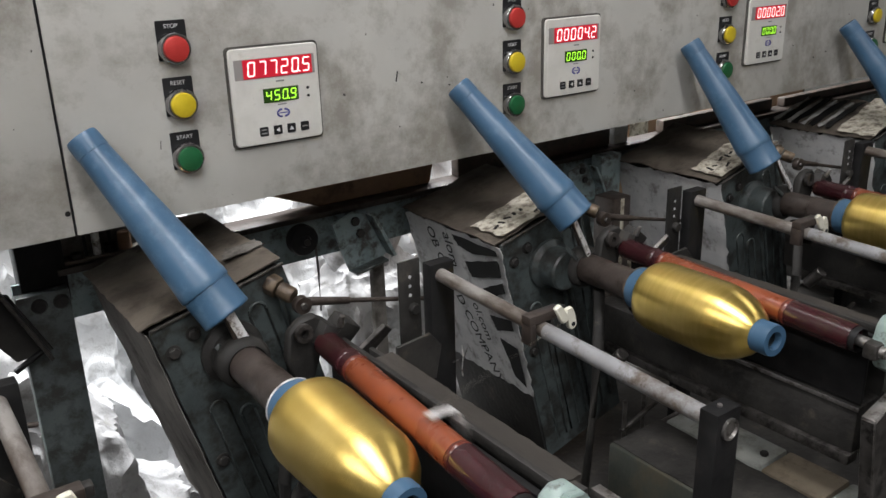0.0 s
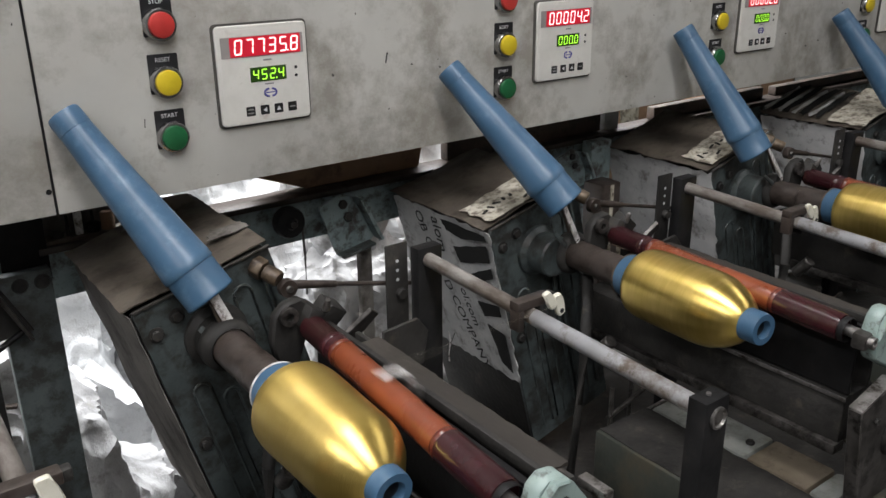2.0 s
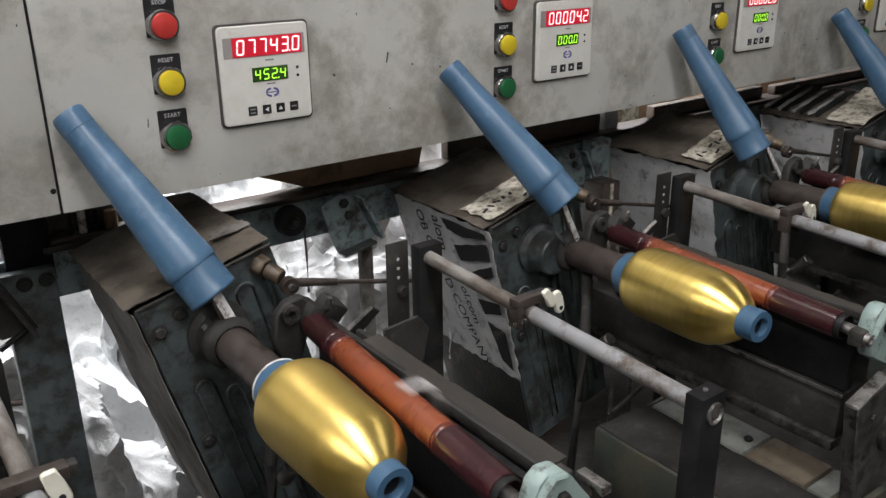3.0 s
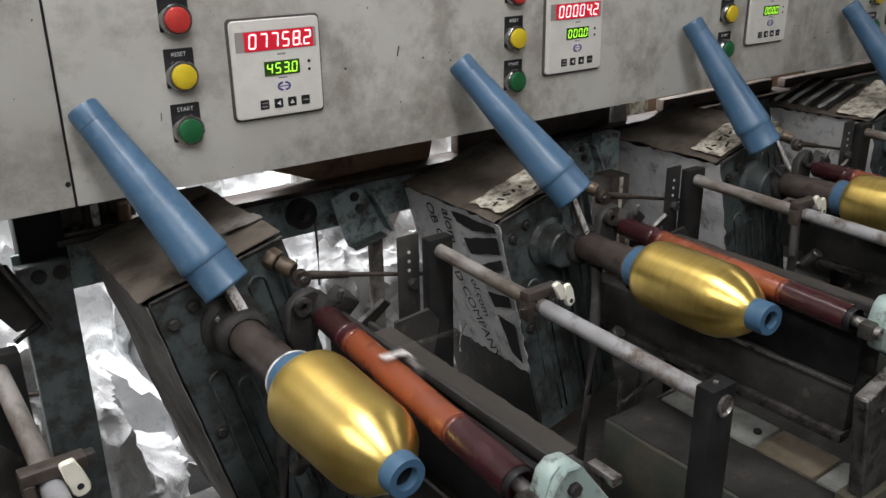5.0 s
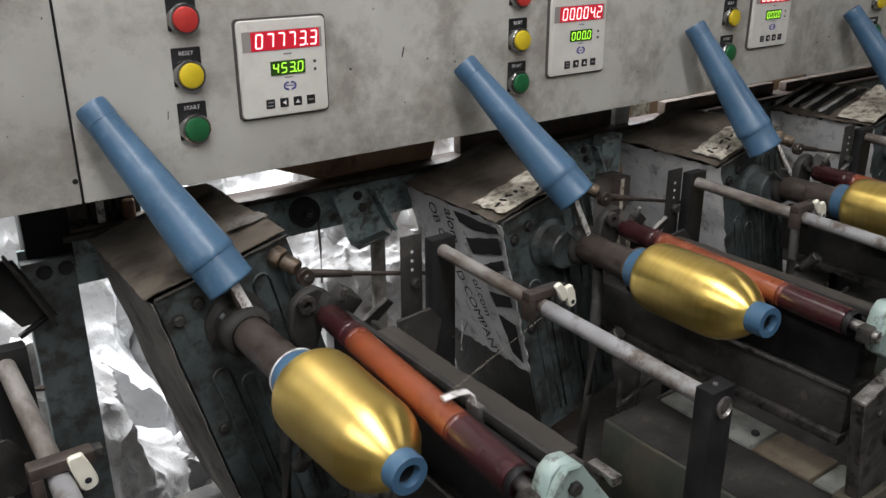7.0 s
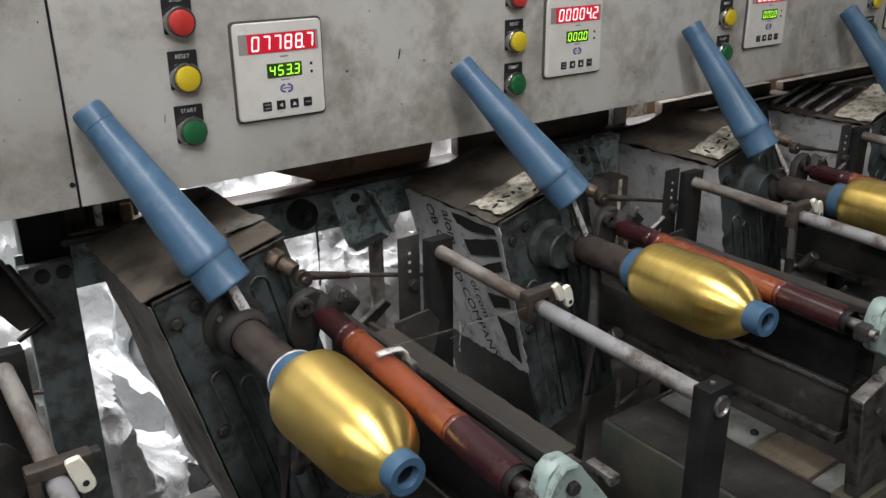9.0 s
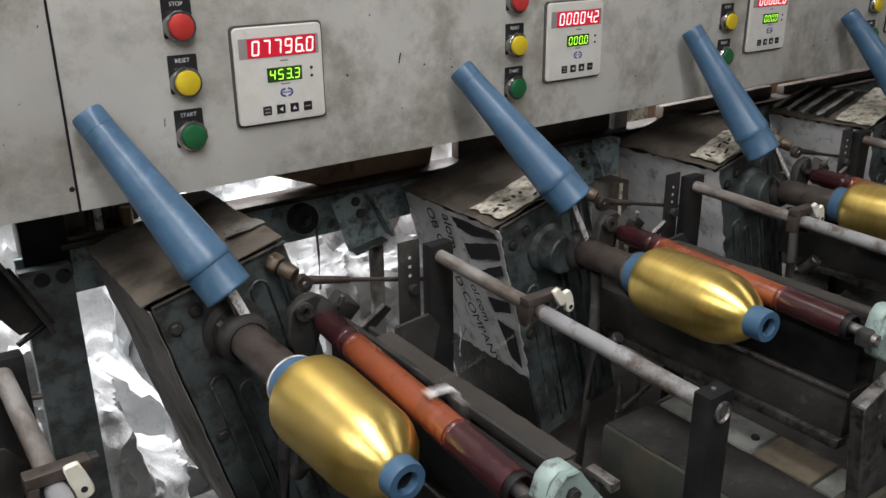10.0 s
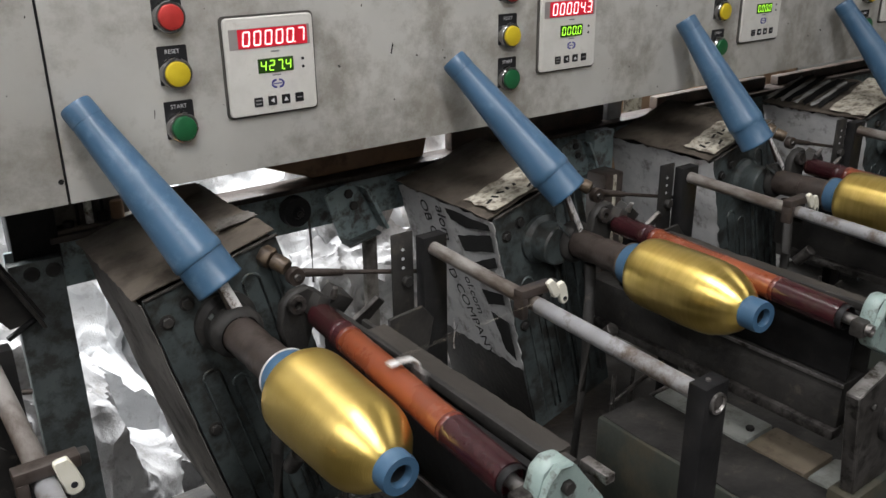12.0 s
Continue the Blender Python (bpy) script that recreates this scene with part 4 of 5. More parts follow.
# ---- frame ----
beam = thing("frame_beam", Matrix.Translation((0, 0.15, 0.957)), "long worn teal steel beam with a dusty brown top", "frame beam")
part("web", lambda bm: add_box(bm, (-0.252, 0, 0), (2.6, 0.006, 0.052), 0.001), M_TEAL, beam)
part("top_flange", lambda bm: add_box(bm, (-0.205, -0.004, 0.052), (2.6, 0.038, 0.060), 0.002), M_RUST, beam, "dusty brown top flange")
part("bottom_flange", lambda bm: add_box(bm, (-0.252, 0.006, 0), (2.6, 0.06, 0.006), 0.001), M_TEAL, beam)


def frame_post(n):
    p = thing("frame_post", unit_at(n, -0.2235, 0.14, 0), "dark grimy steel post under the frame beam", "frame post", "frame posts")
    part("leg", lambda bm: add_box(bm, (-0.030, -0.008, 0.0), (0.024, 0.008, 1.00), 0.002), M_TEAL_DARK, p)
    part("riser", lambda bm: add_box(bm, (-0.020, 0.0085, 0.98), (0.028, 0.04, 1.10), 0.002), M_BLACK, p)
    for x in (-0.008, 0.014):
        part("bolt", lambda bm, x=x: add_lathe(bm, [(0, 0.004), (0.006, 0.004), (0.0085, 0)], front(x, -0.008, 0.987), 14), M_GRIME, p)
    return p


for n in (0,):
    frame_post(n)

# bed added in near-black, so the space below the units looks dark
bed = thing("machine_bed", Matrix.Translation((0, 0, 0)), "dark oily machine bed below the winding units", "machine bed")
part("bed_plate", lambda bm: add_box(bm, (-1.2, -0.50, 0.64), (2.6, 0.12, 0.66), 0.003), M_GRIME, bed)
part("front_rail", lambda bm: add_box(bm, (-1.2, -0.49, 0.55), (2.6, -0.47, 0.64), 0.003), M_TEAL_DARK, bed)
for x in (-1.0, 0.3, 1.6):
    part("leg", lambda bm, x=x: add_box(bm, (x, -0.45, 0.0), (x + 0.06, -0.39, 0.64), 0.003), M_TEAL_DARK, bed)
    part("leg", lambda bm, x=x: add_box(bm, (x, 0.04, 0.0), (x + 0.06, 0.10, 0.64), 0.003), M_TEAL_DARK, bed)


from mathutils.bvhtree import BVHTree


def ruffled_sack(x, y, z, sx, sy, sz, seed, label, mark=False, cloth=M_SACK):
    s = thing("sack", Matrix.Translation((x, y, 0)), label, "sack", "white sacks")

    def build(bm):
        bmesh.ops.create_icosphere(bm, subdivisions=6, radius=1.0)
        for v in bm.verts:
            c = v.co.copy()
            k = max(abs(c.x), abs(c.y), abs(c.z))
            q = c.lerp(c / k, 0.5)
            q = V((q.x * sx / 2, q.y * sy / 2, q.z * sz / 2))
            up = q.z / sz + 0.5
            q = V((q.x * (1.10 - 0.25 * up), q.y * (1.22 - 0.50 * up), q.z))
            w = V((q.x * 3.1 + seed, q.y * 3.1, q.z * 2.3))
            warp = V((noise.noise(w), noise.noise(w + V((9, 0, 0))), noise.noise(w + V((0, 9, 0)))))
            u = V((q.x + 0.4 * q.z, q.y, q.z * 0.75 - 0.3 * q.x)) + warp * 0.16
            f = 0.05 * noise.noise(u * 3 + V((seed, 0, 0))) + 0.055 * (1 - abs(noise.noise(u * 4.2 + V((0, seed, 0))))) ** 3 \
                + 0.026 * (1 - abs(noise.noise(u * 9 + V((0, 0, seed))))) ** 3 + 0.014 * (1 - abs(noise.noise(V((u.x * 26, u.y * 26, u.z * 12)) + V((seed, 3, 0))))) ** 3 \
                + 0.003 * (1 - abs(noise.noise(V((u.x * 60, u.y * 60, u.z * 34))))) ** 2
            v.co = q + c.normalized() * (f - 0.045) + V((0, 0, z))
        for f in bm.faces:
            f.smooth = True

    bag = part("bag", build, cloth, s)
    def mouth(bm):
        top = z + sz * 0.5
        rings = []
        for j in range(5):
            ring = []
            for k in range(72):
                a = k * math.tau / 72
                r = 0.42 * (0.85 + 0.10 * j) * (1 + 0.10 * noise.noise((math.cos(a) * 3 + seed, math.sin(a) * 3, j * 0.4)) + 0.05 * math.sin(11 * a + seed))
                ring.append(bm.verts.new((r * sx * 0.5 * math.cos(a), r * sy * 0.5 * math.sin(a), top - 0.035 + 0.022 * j + 0.010 * math.sin(7 * a + j))))
            rings.append(ring)
        for a, b in zip(rings, rings[1:]):
            for k in range(72):
                bm.faces.new((a[k], a[(k + 1) % 72], b[(k + 1) % 72], b[k])).smooth = True

    neck = part("ruffled_mouth", mouth, cloth, s, "gathered open mouth of the sack")
    skin = neck.modifiers.new("cloth", "SOLIDIFY")
    skin.thickness = 0.002
    if mark:
        # a faded print lying on the cloth where a fixed line meets it
        tree = BVHTree.FromPolygons([v.co for v in bag.data.vertices], [f.vertices for f in bag.data.polygons])
        spot, normal, _, _ = tree.ray_cast(V((-0.107 - x, 0.29 - y, 0.805)), V((0.185, 0.786, -0.381)).normalized())
        part("printed_mark", lambda bm: wavy_sheet(bm, (-0.022, -0.032), (0.022, 0.032), 6, 8, 0.003, 0.0008, 0.001, 4), M_TAG, s, "faded green printed mark",
             at=Matrix.Translation(spot + normal * 0.002) @ normal.to_track_quat("Z", "Y").to_matrix().to_4x4())
    return s


ruffled_sack(-0.25, 0.98, 0.47, 0.62, 0.50, 0.98, 1.3, "crumpled white woven sack standing behind the machine", True)
ruffled_sack(-0.25, 0.50, 0.355, 0.40, 0.25, 0.71, 2.9, "slack greyish white woven sack in the shade of the machine", cloth=M_SACK_SHADED)
# low sack added here, greyed to darken the gap near the floor
ruffled_sack(0.04, 0.53, 0.20, 0.38, 0.24, 0.40, 8.4, "low slumped greyish woven sack on the floor", cloth=M_SACK_SHADED)
ruffled_sack(0.36, 1.02, 0.49, 0.60, 0.50, 1.00, 4.1, "bulging white woven sack standing behind the machine")
ruffled_sack(0.92, 1.06, 0.485, 0.60, 0.50, 0.97, 5.3, "full white woven sack standing behind the machine")
ruffled_sack(-0.85, 0.98, 0.49, 0.56, 0.50, 0.98, 7.7, "creased white woven sack standing behind the machine")
ruffled_sack(0.41, 0.57, 0.400, 0.36, 0.28, 0.80, 6.2, "low wrinkled white woven sack behind the machine legs", cloth=M_SACK_SHADED)


# ---- print on the dust covers ----
SKIRT_TEXT = Matrix(((0, 0, -1, -0.0072), (0, -1, 0, 0), (-1, 0, 0, 0), (0, 0, 0, 1)))


def on_skirt(y, z, turn=0.0):
    return Matrix.Translation((0, y, z)) @ SKIRT_TEXT @ pose(0, 0, 0, 0, 0, turn)


cover_1 = COVERS[1][0]
letters("print", "alom", 0.0260, M_INK, cover_1, on_skirt(0.099, -0.031, 3))
letters("print", "OB CE", 0.0225, M_INK, cover_1, on_skirt(0.130, -0.037, 14))
letters("print", "ol.com", 0.0205, M_INK, cover_1, on_skirt(0.066, -0.129, 15))
letters("print", "D COMPANY", 0.0225, M_INK, cover_1, on_skirt(0.082, -0.162, 23))
BANDS = ([(0.087, -0.004), (0.0, -0.003), (0.0, -0.010), (0.050, -0.022), (0.078, -0.017)],
         [(0.071, -0.039), (0.001, -0.017), (0.001, -0.040), (0.063, -0.060)],
         [(0.045, -0.070), (0.001, -0.048), (0.001, -0.062), (0.036, -0.081)],
         [(0.044, -0.110), (0.001, -0.102), (0.001, -0.118), (0.036, -0.130)],
         [(0.034, -0.141), (0.001, -0.145), (0.001, -0.205), (0.020, -0.196)])
for k, band in enumerate(BANDS):
    def stripe(bm, band=band, k=k):
        out = []
        for i, (y, z) in enumerate(band):
            y2, z2 = band[(i + 1) % len(band)]
            for s in range(5):
                u = s / 5
                out.append((z + (z2 - z) * u + 0.0016 * noise.noise((y * 90 + s, z * 90, k)), y + (y2 - y) * u + 0.002 * noise.noise((s * 1.7, i * 2.3, k))))
        add_plate(bm, [(-a, -b) for a, b in out], 0.0006)
    part("printed_band", stripe, M_INK, cover_1, at=SKIRT_TEXT.copy())


def lid_patch(cover_ob, corners, seed, material=M_CREAM):
    def build(bm):
        out = []
        rnd = random.Random(seed)
        for i, (x, y) in enumerate(corners):
            x2, y2 = corners[(i + 1) % len(corners)]
            for s in range(6):
                u = s / 6
                out.append((x + (x2 - x) * u + rnd.uniform(-0.003, 0.003), y + (y2 - y) * u + rnd.uniform(-0.003, 0.003)))
        add_plate(bm, out, 0.0008)
    return part("printed_patch", build, material, cover_ob, "torn cream printed patch", at=Matrix.Translation((0, 0, 0.0088)))


PATCH = [(0.006, 0.056), (0.09, 0.066), (0.125, 0.050), (0.12, 0.006), (0.006, 0.002)]
for n in (1, 2):
    patch = lid_patch(COVERS[n][0], PATCH, n)
    for k in range(9):
        def bar(bm, k=k, n=n):
            rnd = random.Random(k + 10 * n)
            add_plate(bm, rounded(rnd.uniform(0.006, 0.015), 0.0038, 0.0012), 0.0004, pose(0.018 + 0.0115 * k, 0.024 + rnd.uniform(-0.010, 0.016), 0.0010, 0, 0, rnd.choice((20, 75, -35, 110))))
        part("print_bar", bar, M_INK, patch)
patch = lid_patch(COVERS[3][0], [(0.0, 0.066), (0.15, 0.080), (0.15, 0.0), (0.0, 0.0)], 9)
for k, (y0, y1) in enumerate(((0.082, 0.098), (0.112, 0.130), (0.146, 0.160), (0.172, 0.186))):
    lid_patch(COVERS[3][0], [(0.004, y0), (0.13, y0 + 0.004), (0.12, y1), (0.010, y1 - 0.003)], 20 + k, M_INK)
    lid_patch(COVERS[3][0], [(0.004, y1), (0.11, y1 + 0.002), (0.12, y1 + 0.009), (0.010, y1 + 0.008)], 40 + k, M_PAPER)
# lighter patches painted on this lid for its faint torn shine
patch = lid_patch(COVERS[0][0], [(0.060, 0.004), (0.085, 0.006), (0.080, 0.022), (0.064, 0.016)], 60, M_BOARD)
patch = lid_patch(COVERS[0][0], [(0.100, 0.050), (0.142, 0.040), (0.142, 0.060), (0.112, 0.072)], 61, M_BOARD)

# raised back edge of the card lid over the running unit
single("card_flap", lambda bm: add_plate(bm, [(0, 0), (0.09, -0.002), (0.086, 0.012), (0.060, 0.019), (0.050, 0.024), (0.046, 0.019), (0.022, 0.016)], 0.0015,
                                         front(0, 0, 0)), M_DUST, "torn brown card flap standing on the housing cover", "card flap",
       Matrix.Translation((-0.135, 0.100, 1.030)) @ pose(0, 0, 0, 0, -LEAN, 0))

# ---- frame fittings ----
gusset = thing("angle_bracket", Matrix.Translation((-0.25, 0.128, 0.93)), "dark grimy steel angle bracket bolted beside the post", "angle bracket")
part("plate", lambda bm: add_plate(bm, [(-0.09, 0.080), (-0.022, 0.082), (-0.010, 0.080), (0.023, 0.008), (-0.014, 0.004), (-0.030, 0.030), (-0.09, 0.034)], 0.004, front(0, 0.0, 0), 0.0008), M_GRIME, gusset)
part("flange", lambda bm: add_box(bm, (-0.002, -0.024, 0), (0.002, 0, 0.090), 0.0008, pose(-0.010, 0, 0.087, 0, 0, 0) @ pose(0, 0, -0.084, 0, -0.0, 0)), M_STEEL_DARK, gusset,
     at=pose(0.028, 0, 0.006, 0, -24, 0))
part("tie_bar", lambda bm: add_rod(bm, (-0.018, -0.004, -0.006), (0.012, -0.004, 0.010), 0.0035, seg=8), M_BLACK, gusset)

channel = thing("channel_bracket", Matrix.Translation((0.154, 0.125, 0.973)) @ Matrix.Scale(0.88, 4), "worn teal channel bracket with two dark bolts on the beam", "channel bracket")
part("web", lambda bm: add_plate(bm, [(-0.040, 0.036), (-0.002, 0.049), (0.020, 0.040), (0.052, -0.025), (0.040, -0.036), (-0.014, -0.044), (-0.020, -0.030)], 0.004, front(0, 0.004, 0), 0.0008),
     M_TEAL, channel)
part("flange", lambda bm: add_plate(bm, [(0.016, 0.042), (0.022, 0.042), (0.056, -0.026), (0.050, -0.028)], 0.022, front(0, 0.0, 0), 0.0008), M_TEAL, channel)
part("lip", lambda bm: add_plate(bm, [(-0.014, -0.044), (0.042, -0.034), (0.042, -0.030), (-0.014, -0.040)], 0.020, front(0, 0.0, 0), 0.0008), M_TEAL_DARK, channel)
for x, z in ((-0.002, 0.034), (0.006, 0.014)):
    part("bolt", lambda bm, x=x, z=z: add_plate(bm, hexagon(0.0075), 0.005, front(x, 0.0, z), 0.0008), M_GRIME, channel)
for n in (1, 2):
    copy_thing(channel, unit_at(n, 0.154, 0.125, 0.973) @ Matrix.Scale(0.88, 4))

pulley = thing("cord_pulley", Matrix.Translation((0.0715, 0.125, 0.998)), "black grooved pulley on the beam with a hanging wire", "pulley")
part("wheel", lambda bm: add_lathe(bm, [(0, 0.022), (0.006, 0.022), (0.008, 0.018), (0.018, 0.017), (0.0195, 0.014), (0.016, 0.009), (0.0195, 0.004), (0.018, 0.0), (0, 0.0)], front(0, 0.0, 0), 30),
     M_BLACK, pulley)
part("pin", lambda bm: add_rod(bm, (0, 0.026, 0), (0, -0.026, 0), 0.004, seg=12), M_GRIME, pulley)
part("wire", lambda bm: add_sweep(bm, [(0.017, -0.010, 0.0), (0.0185, -0.010, -0.05), (0.0175, -0.010, -0.10)], 0.0016, 8), M_STEEL_DARK, pulley)

strut = thing("frame_strut", Matrix.Translation((0.1915, 0.14, 0)), "narrow grey steel strut under the frame beam", "frame strut", "frame struts")
part("leg", lambda bm: add_box(bm, (-0.010, -0.006, 0), (0.008, 0.006, 0.957), 0.0015), M_BOARD, strut)
copy_thing(strut, Matrix.Translation((0.60, 0.14, 0)))
copy_thing(strut, Matrix.Translation((1.01, 0.14, 0)))
post = thing("teal_post", Matrix.Translation((0.62, 0.125, 0.86)), "worn teal steel post below the beam", "frame post")
part("leg", lambda bm: add_box(bm, (-0.026, -0.012, -0.86), (0.018, 0.010, 0.158), 0.002), M_TEAL, post)

FIT = [("spacer", 0.0045, 0.026, M_WHITE_STRIP, -0.158), ("washer_stack", 0.0075, 0.010, M_BLACK, -0.143), ("capacitor", 0.0075, 0.020, M_CARD, -0.127), ("stud", 0.002, 0.024, M_BLACK, -0.170),
       ("stud", 0.002, 0.024, M_BLACK, -0.143), ("knob", 0.006, 0.006, M_GRIME, -0.181)]
rail = thing("terminal_rail", Matrix.Translation((-0.155, 0.162, 1.0172)), "small terminal posts standing on the dusty beam", "terminal rail")
part("strip", lambda bm: add_box(bm, (-0.045, -0.010, 0), (0.045, 0.012, 0.004), 0.0008), M_DUST, rail)
for nm, r, h, mat, x in FIT:
    part(nm, lambda bm, r=r, h=h, x=x: add_lathe(bm, [(0, h), (r * 0.8, h), (r, h * 0.9), (r, 0), (0, 0)], Matrix.Translation((x + 0.155, 0, 0.004)), 14), mat, rail)
part("back_plate", lambda bm: add_box(bm, (-0.045, 0.012, 0.0), (0.045, 0.016, 0.055), 0.0008), M_BOARD, rail)

# brown boards, hose and boxes seen between the panel and the beam
single("wooden_plank", lambda bm: add_plate(bm, [(0.073, 0), (0.0, 0.028), (0.0, 0.052), (0.262, 0.050), (0.250, 0)], 0.016, front(0, 0, 0), 0.002), M_CARD,
       "brown board with a broken end leaning behind the beam", "plank", Matrix.Translation((0.055, 0.186, 1.0172)), "planks on the beam")
for x0, x1, h in ((0.352, 0.668, 0.040), (0.80, 1.12, 0.022), (1.16, 1.9, 0.018)):
    single("wooden_plank", lambda bm, x0=x0, x1=x1, h=h: add_box(bm, (0, 0, 0), (x1 - x0, 0.018, h), 0.003), M_RUST_DARK, "rough brown wooden plank lying on the beam", "plank",
           Matrix.Translation((x0, 0.166, 1.0172)), "planks on the beam")
hose = single("bent_hose", lambda bm: add_sweep(bm, [(0.246, 0.225, 0.99), (0.251, 0.225, 1.012), (0.264, 0.225, 1.03), (0.285, 0.225, 1.045), (0.30, 0.225, 1.10)], 0.007, 12), M_STEEL_DARK,
              "bent dark hose running up into the cabinet", "hose")


def carton(x, y, z, w, d, h, label, mat=M_CARD):
    c = thing("carton", Matrix.Translation((x, y, z)), label, "carton", "cartons")
    part("box", lambda bm: add_box(bm, (0, 0, 0), (w, d, h), 0.003), mat, c)
    part("tape", lambda bm: add_box(bm, (w * 0.42, -0.0015, 0.002), (w * 0.58, 0.0, h - 0.002)), M_CREAM, c)
    return c


carton(0.83, 0.40, 0.0, 0.35, 0.3, 1.06, "tall brown cardboard carton behind the machine")
carton(1.30, 0.42, 0.0, 0.34, 0.3, 1.04, "brown cardboard carton behind the machine")
carton(1.72, 0.62, 0.0, 0.26, 0.2, 0.95, "brown cardboard carton among the white sacks", M_DUST)
carton(0.555, 0.05, 0.66, 0.040, 0.04, 0.31, "narrow stained brown carton standing between the housings", M_RUST)
single("white_box", lambda bm: add_box(bm, (0, 0, 0), (0.032, 0.022, 0.055), 0.002), M_SACK, "small white box on the beam behind the panel", "box", Matrix.Translation((0.674, 0.162, 1.0172)))

# ---- under the units ----
def base_box(n):
    b = thing("base_box", unit_at(n, -0.14, -0.50, 0.66), "green painted base casting with a dirty brown top", "machine base", "unit bases")
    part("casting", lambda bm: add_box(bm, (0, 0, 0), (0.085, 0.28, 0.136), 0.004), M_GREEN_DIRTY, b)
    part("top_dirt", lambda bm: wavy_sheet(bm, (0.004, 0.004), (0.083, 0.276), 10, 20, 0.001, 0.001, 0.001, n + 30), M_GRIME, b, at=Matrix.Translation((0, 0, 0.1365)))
    return b


def base_slab(n):
    b = thing("base_slab", unit_at(n, -0.053, -0.46, 0.66), "pale patched slab with a wooden insert", "slab", "unit slabs")
    part("stone", lambda bm: add_box(bm, (0, 0.105, 0.0), (0.056, 0.23, 0.138), 0.003), M_SLAB, b)
    part("bolt", lambda bm: add_plate(bm, hexagon(0.005), 0.004, Matrix.Translation((0.026, 0.115, 0.138)), 0.0006), M_GRIME, b)
    part("insert", lambda bm: add_box(bm, (0, 0.032, 0.0), (0.056, 0.102, 0.138), 0.003), M_WOOD, b, "stained wooden insert")
    part("end_stone", lambda bm: add_box(bm, (0, 0.0, 0.0), (0.056, 0.030, 0.138), 0.005), M_SLAB, b)
    return b


def wire_stand(n):
    w = thing("wire_stand", unit_at(n, -0.092, -0.20, 0.70), "thin bent steel wire stand under the spindle", "wire stand", "wire stands")
    part("upright", lambda bm: add_rod(bm, (0, 0, 0), (0, 0, 0.125), 0.0028, seg=8), M_STEEL_DARK, w)
    part("upright", lambda bm: add_rod(bm, (0.045, 0.01, 0), (0.045, 0.01, 0.13), 0.0028, seg=8), M_STEEL_DARK, w)
    part("crossbar", lambda bm: add_rod(bm, (-0.004, 0, 0.065), (0.115, 0, 0.072), 0.003, seg=8), M_STEEL_DARK, w)
    part("crossbar", lambda bm: add_rod(bm, (-0.004, 0, 0.085), (0.09, 0, 0.112), 0.003, seg=8), M_STEEL_DARK, w)
    return w


def brake_arm(n):
    a = thing("brake_arm", unit_at(n, -0.10, -0.10, 0.83), "curved dark steel arm hanging under the spindle", "brake arm", "brake arms")
    part("arm", lambda bm: add_sweep(bm, [(0.03, -0.03, 0.11), (0.012, -0.05, 0.08), (0.0, -0.06, 0.04), (-0.004, -0.06, -0.04), (-0.004, -0.05, -0.16)], 0.007, 10, 0.6), M_GRIME, a)
    part("stub", lambda bm: add_rod(bm, (0.006, -0.075, 0.03), (0.006, -0.095, 0.055), 0.008, seg=14), M_STEEL_DARK, a)
    return a


for n in UNITS:
    base_box(n), base_slab(n), wire_stand(n), brake_arm(n)


tail = thing("thread_tail", unit_at(0, 0.128, -0.134, 0.93), "white tangled thread ends hanging from the black arm", "thread waste")
part("strand", lambda bm: add_sweep(bm, [(0, 0, 0.0), (0.001, -0.001, -0.012), (-0.001, -0.001, -0.026), (0.0005, 0, -0.036)], 0.0011, 6, 0.4), M_WHITE_STRIP, tail)
part("strand", lambda bm: add_sweep(bm, [(-0.012, 0, -0.016), (-0.006, -0.002, -0.014), (0.002, -0.002, -0.012), (0.008, 0, -0.004)], 0.0006, 6, 0.5), M_STEEL_DARK, tail)


# ---- what moves ----
COUNTS = [(0, 7720.5), (0.5, 7724.2), (1, 7728.3), (1.5, 7732.1), (2, 7735.8), (2.5, 7739.3), (3, 7743.0), (5, 7758.2), (5.5, 7762.3), (6, 7766.0), (6.5, 7769.9),
          (7, 7773.3), (9, 7788.7), (9.5, 7792.1), (10.0, 7796.0), (10.5, 7800.1), (10.6, 7800.8)]
AFTER = [(10.7, 0.0), (10.8, 0.1), (11.0, 1.8), (11.2, 3.1), (11.4, 4.0), (11.5, 4.7), (11.7, 5.5), (11.8, 6.2)]
LAST = [(11.9, 0.0), (12.0, 0.7)]
SPEEDS = [(0, 450.9), (0.9, 451.2), (1.8, 452.4), (4.0, 453.0), (8.2, 453.3), (10.1, 453.5), (11.3, 427.4)]
TRAVERSE = (-0.300, 0.053)  # middle and half stroke
# strokes done by each time
STROKES = [(0, 0.65), (0.1, 1.01), (0.2, 1.55), (0.3, 2.06), (0.4, 2.62), (0.5, 3.2), (0.6, 3.68), (0.7, 4.15), (1, 5.71), (1.5, 8.06), (2, 10.42),
           (2.5, 12.9), (3, 15.57), (5, 25.35), (5.1, 25.82), (5.2, 26.44), (5.3, 26.9), (5.4, 27.39), (5.5, 27.85), (5.6, 28.33), (5.7, 28.86),
           (6, 30.29), (6.5, 32.57), (7, 34.76), (9, 44.31), (9.5, 46.95), (10, 49.65), (10.5, 52.13), (11, 54.62), (11.5, 57.14), (11.7, 57.88),
           (11.8, 58.39), (11.9, 59.24), (12, 59.44)]


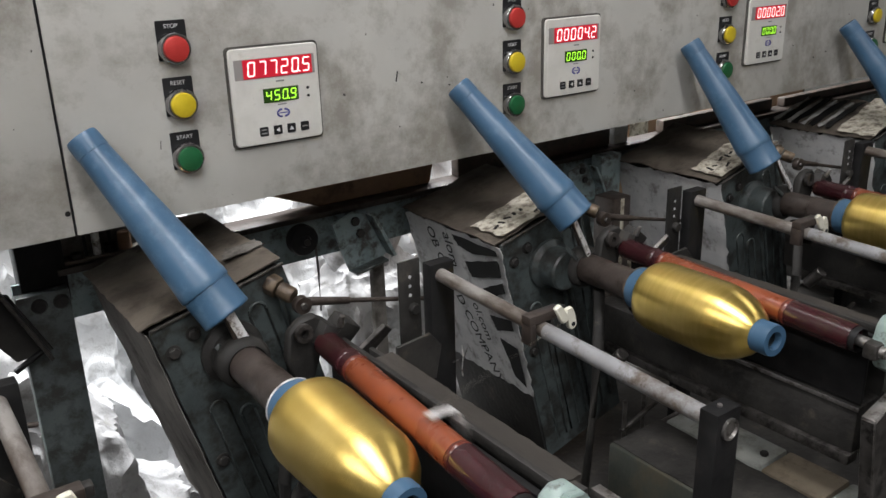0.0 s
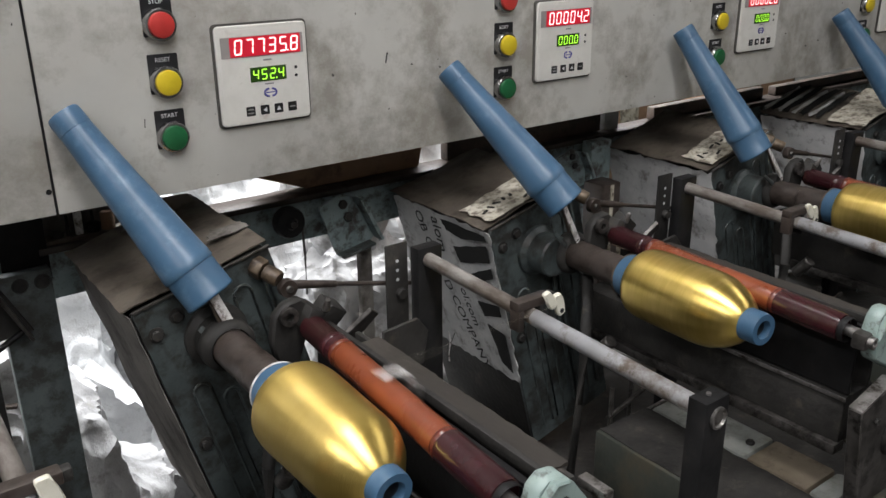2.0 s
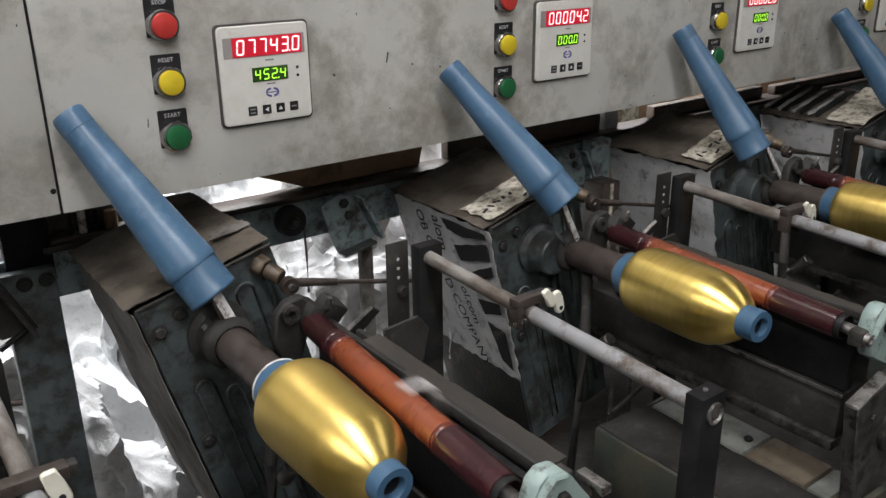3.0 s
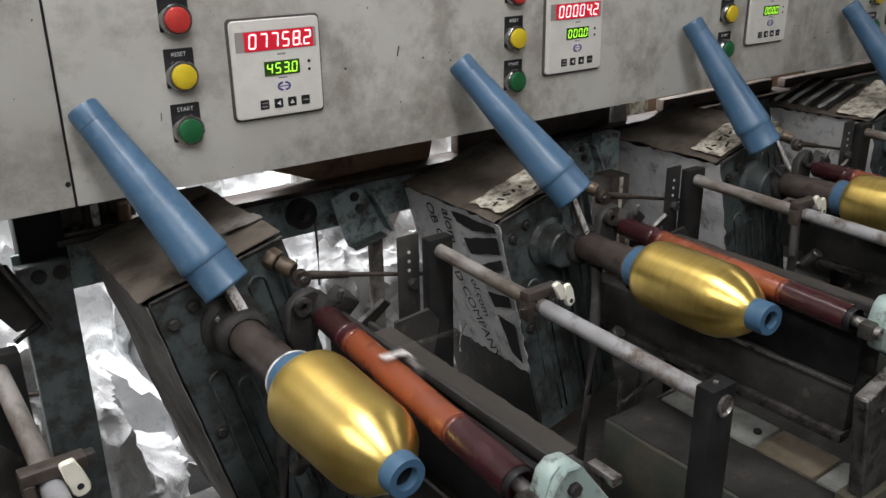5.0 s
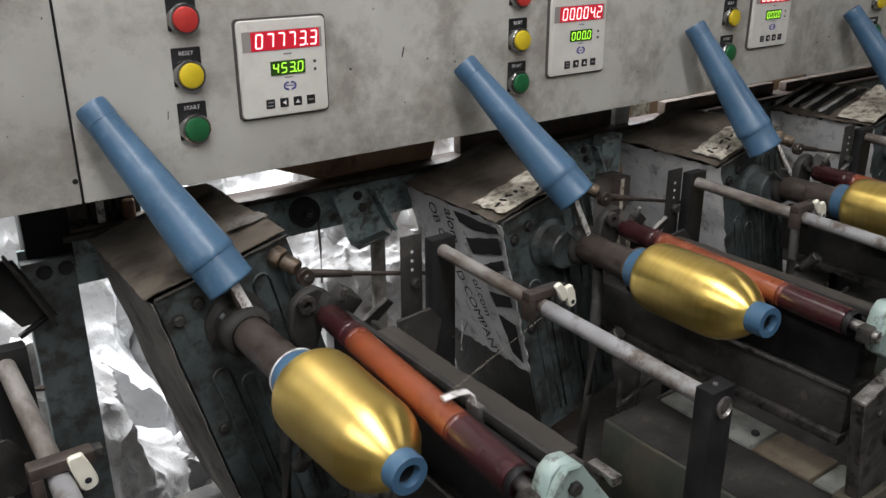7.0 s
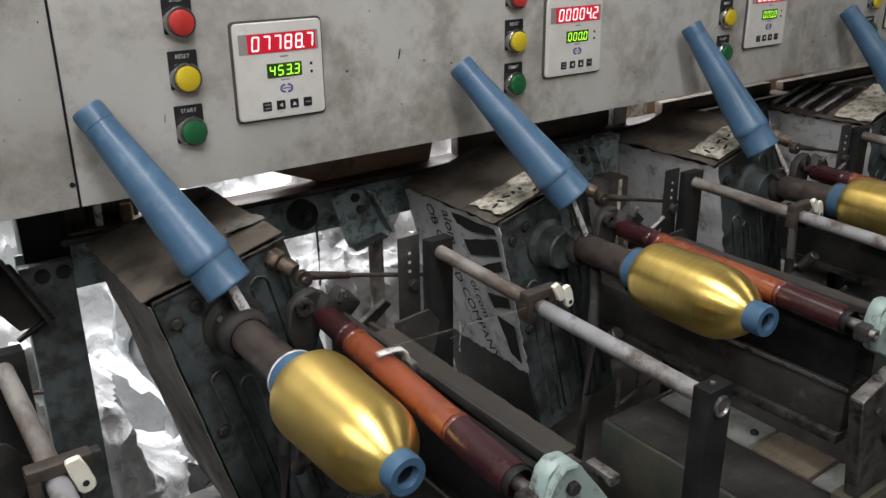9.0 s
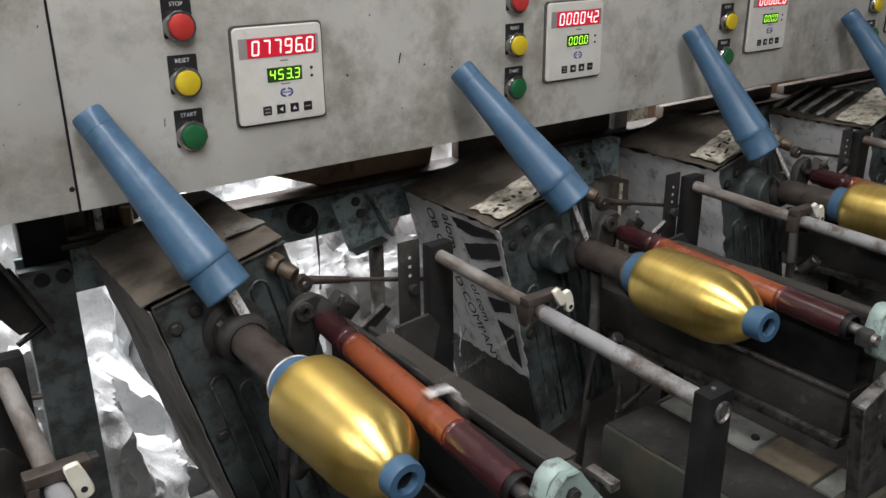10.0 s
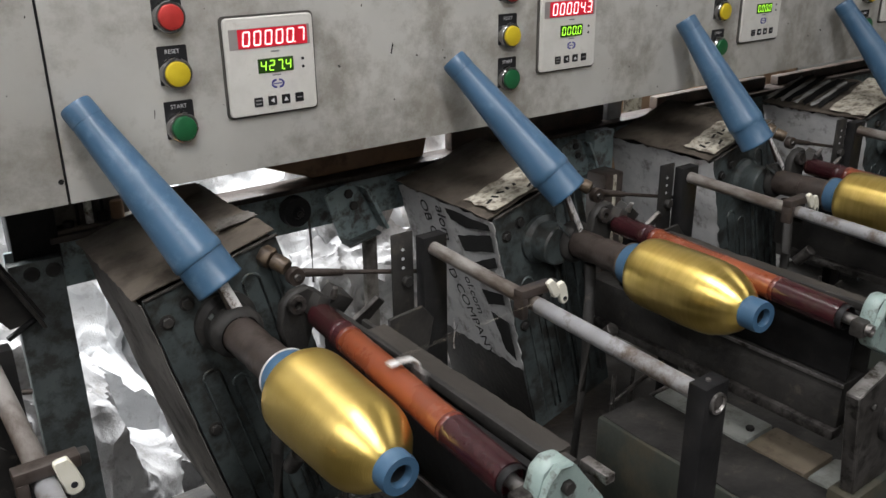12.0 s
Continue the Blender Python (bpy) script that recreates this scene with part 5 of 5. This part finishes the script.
def reading(t):
    table = COUNTS if t < 10.65 else AFTER if t < 11.85 else LAST
    red = float(np.interp(t, [a for a, _ in table], [b for _, b in table]))
    green = [g for a, g in SPEEDS if a <= t + 1e-6][-1]
    return {"red": "%07.1f" % red, "green": "%05.1f" % green}


def guide_y(t):
    mid, half = TRAVERSE
    done = float(np.interp(t, [a for a, _ in STROKES], [b for _, b in STROKES]))
    return mid + half * (4 * abs((done + 0.75) % 1 - 0.5) - 1)


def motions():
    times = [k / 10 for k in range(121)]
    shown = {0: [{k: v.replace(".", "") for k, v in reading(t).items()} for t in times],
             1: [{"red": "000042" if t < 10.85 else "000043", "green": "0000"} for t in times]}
    for ob, rest, row, i, s, n in LED_SEGMENTS:
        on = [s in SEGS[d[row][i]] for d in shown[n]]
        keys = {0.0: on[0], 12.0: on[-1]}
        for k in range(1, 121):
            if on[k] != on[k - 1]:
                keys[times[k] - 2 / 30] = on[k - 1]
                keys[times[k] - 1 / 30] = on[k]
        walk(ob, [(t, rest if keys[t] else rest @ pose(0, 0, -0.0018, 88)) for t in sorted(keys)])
    ticks = [k / 30 for k in range(361)]
    for ob, rest, rate in ((BOBBINS[1], BOBBINS[1].matrix_world.copy(), 79), (DRUMS[1], DRUMS[1].matrix_world.copy(), -83)):
        walk(ob, [(t, rest @ pose(0, 0, 0, 0, 0, rate * t * 10)) for t in times])
    walk(TRAVELLER, [(t, Matrix.Translation((-0.022, guide_y(t), 0.984))) for t in ticks])
    eye = V(THREAD_EYE)
    walk(THREAD, [(t, axis_frame(eye, V((-0.046, guide_y(t), 1.0065)))) for t in ticks])


TRAVELLER = thing("traverse_guide", Matrix.Translation((-0.027, -0.29, 0.990)), "white traverse finger sliding along the slot", "traverse guide")
part("finger", lambda bm: add_sweep(bm, [(-0.001, 0, 0.002), (-0.003, 0, 0.012), (-0.008, 0, 0.0172), (-0.018, 0, 0.0190), (-0.031, 0, 0.0188)], 0.0036, 10, 0.45), M_WHITE_STRIP, TRAVELLER)
part("slider", lambda bm: add_box(bm, (-0.003, -0.008, -0.012), (0.004, 0.008, 0.004), 0.0012), M_STEEL, TRAVELLER)
THREAD_EYE = (0.1275, -0.294, 1.018)
THREAD = single("yarn_thread", lambda bm: add_rod(bm, (0, 0, 0), (0, 0, 0.185), 0.00011, seg=6), M_THREAD, "thin pale yarn running from the guide to the bobbin", "yarn thread",
                axis_frame(THREAD_EYE, (-0.05, -0.29, 1.012)))
motions()
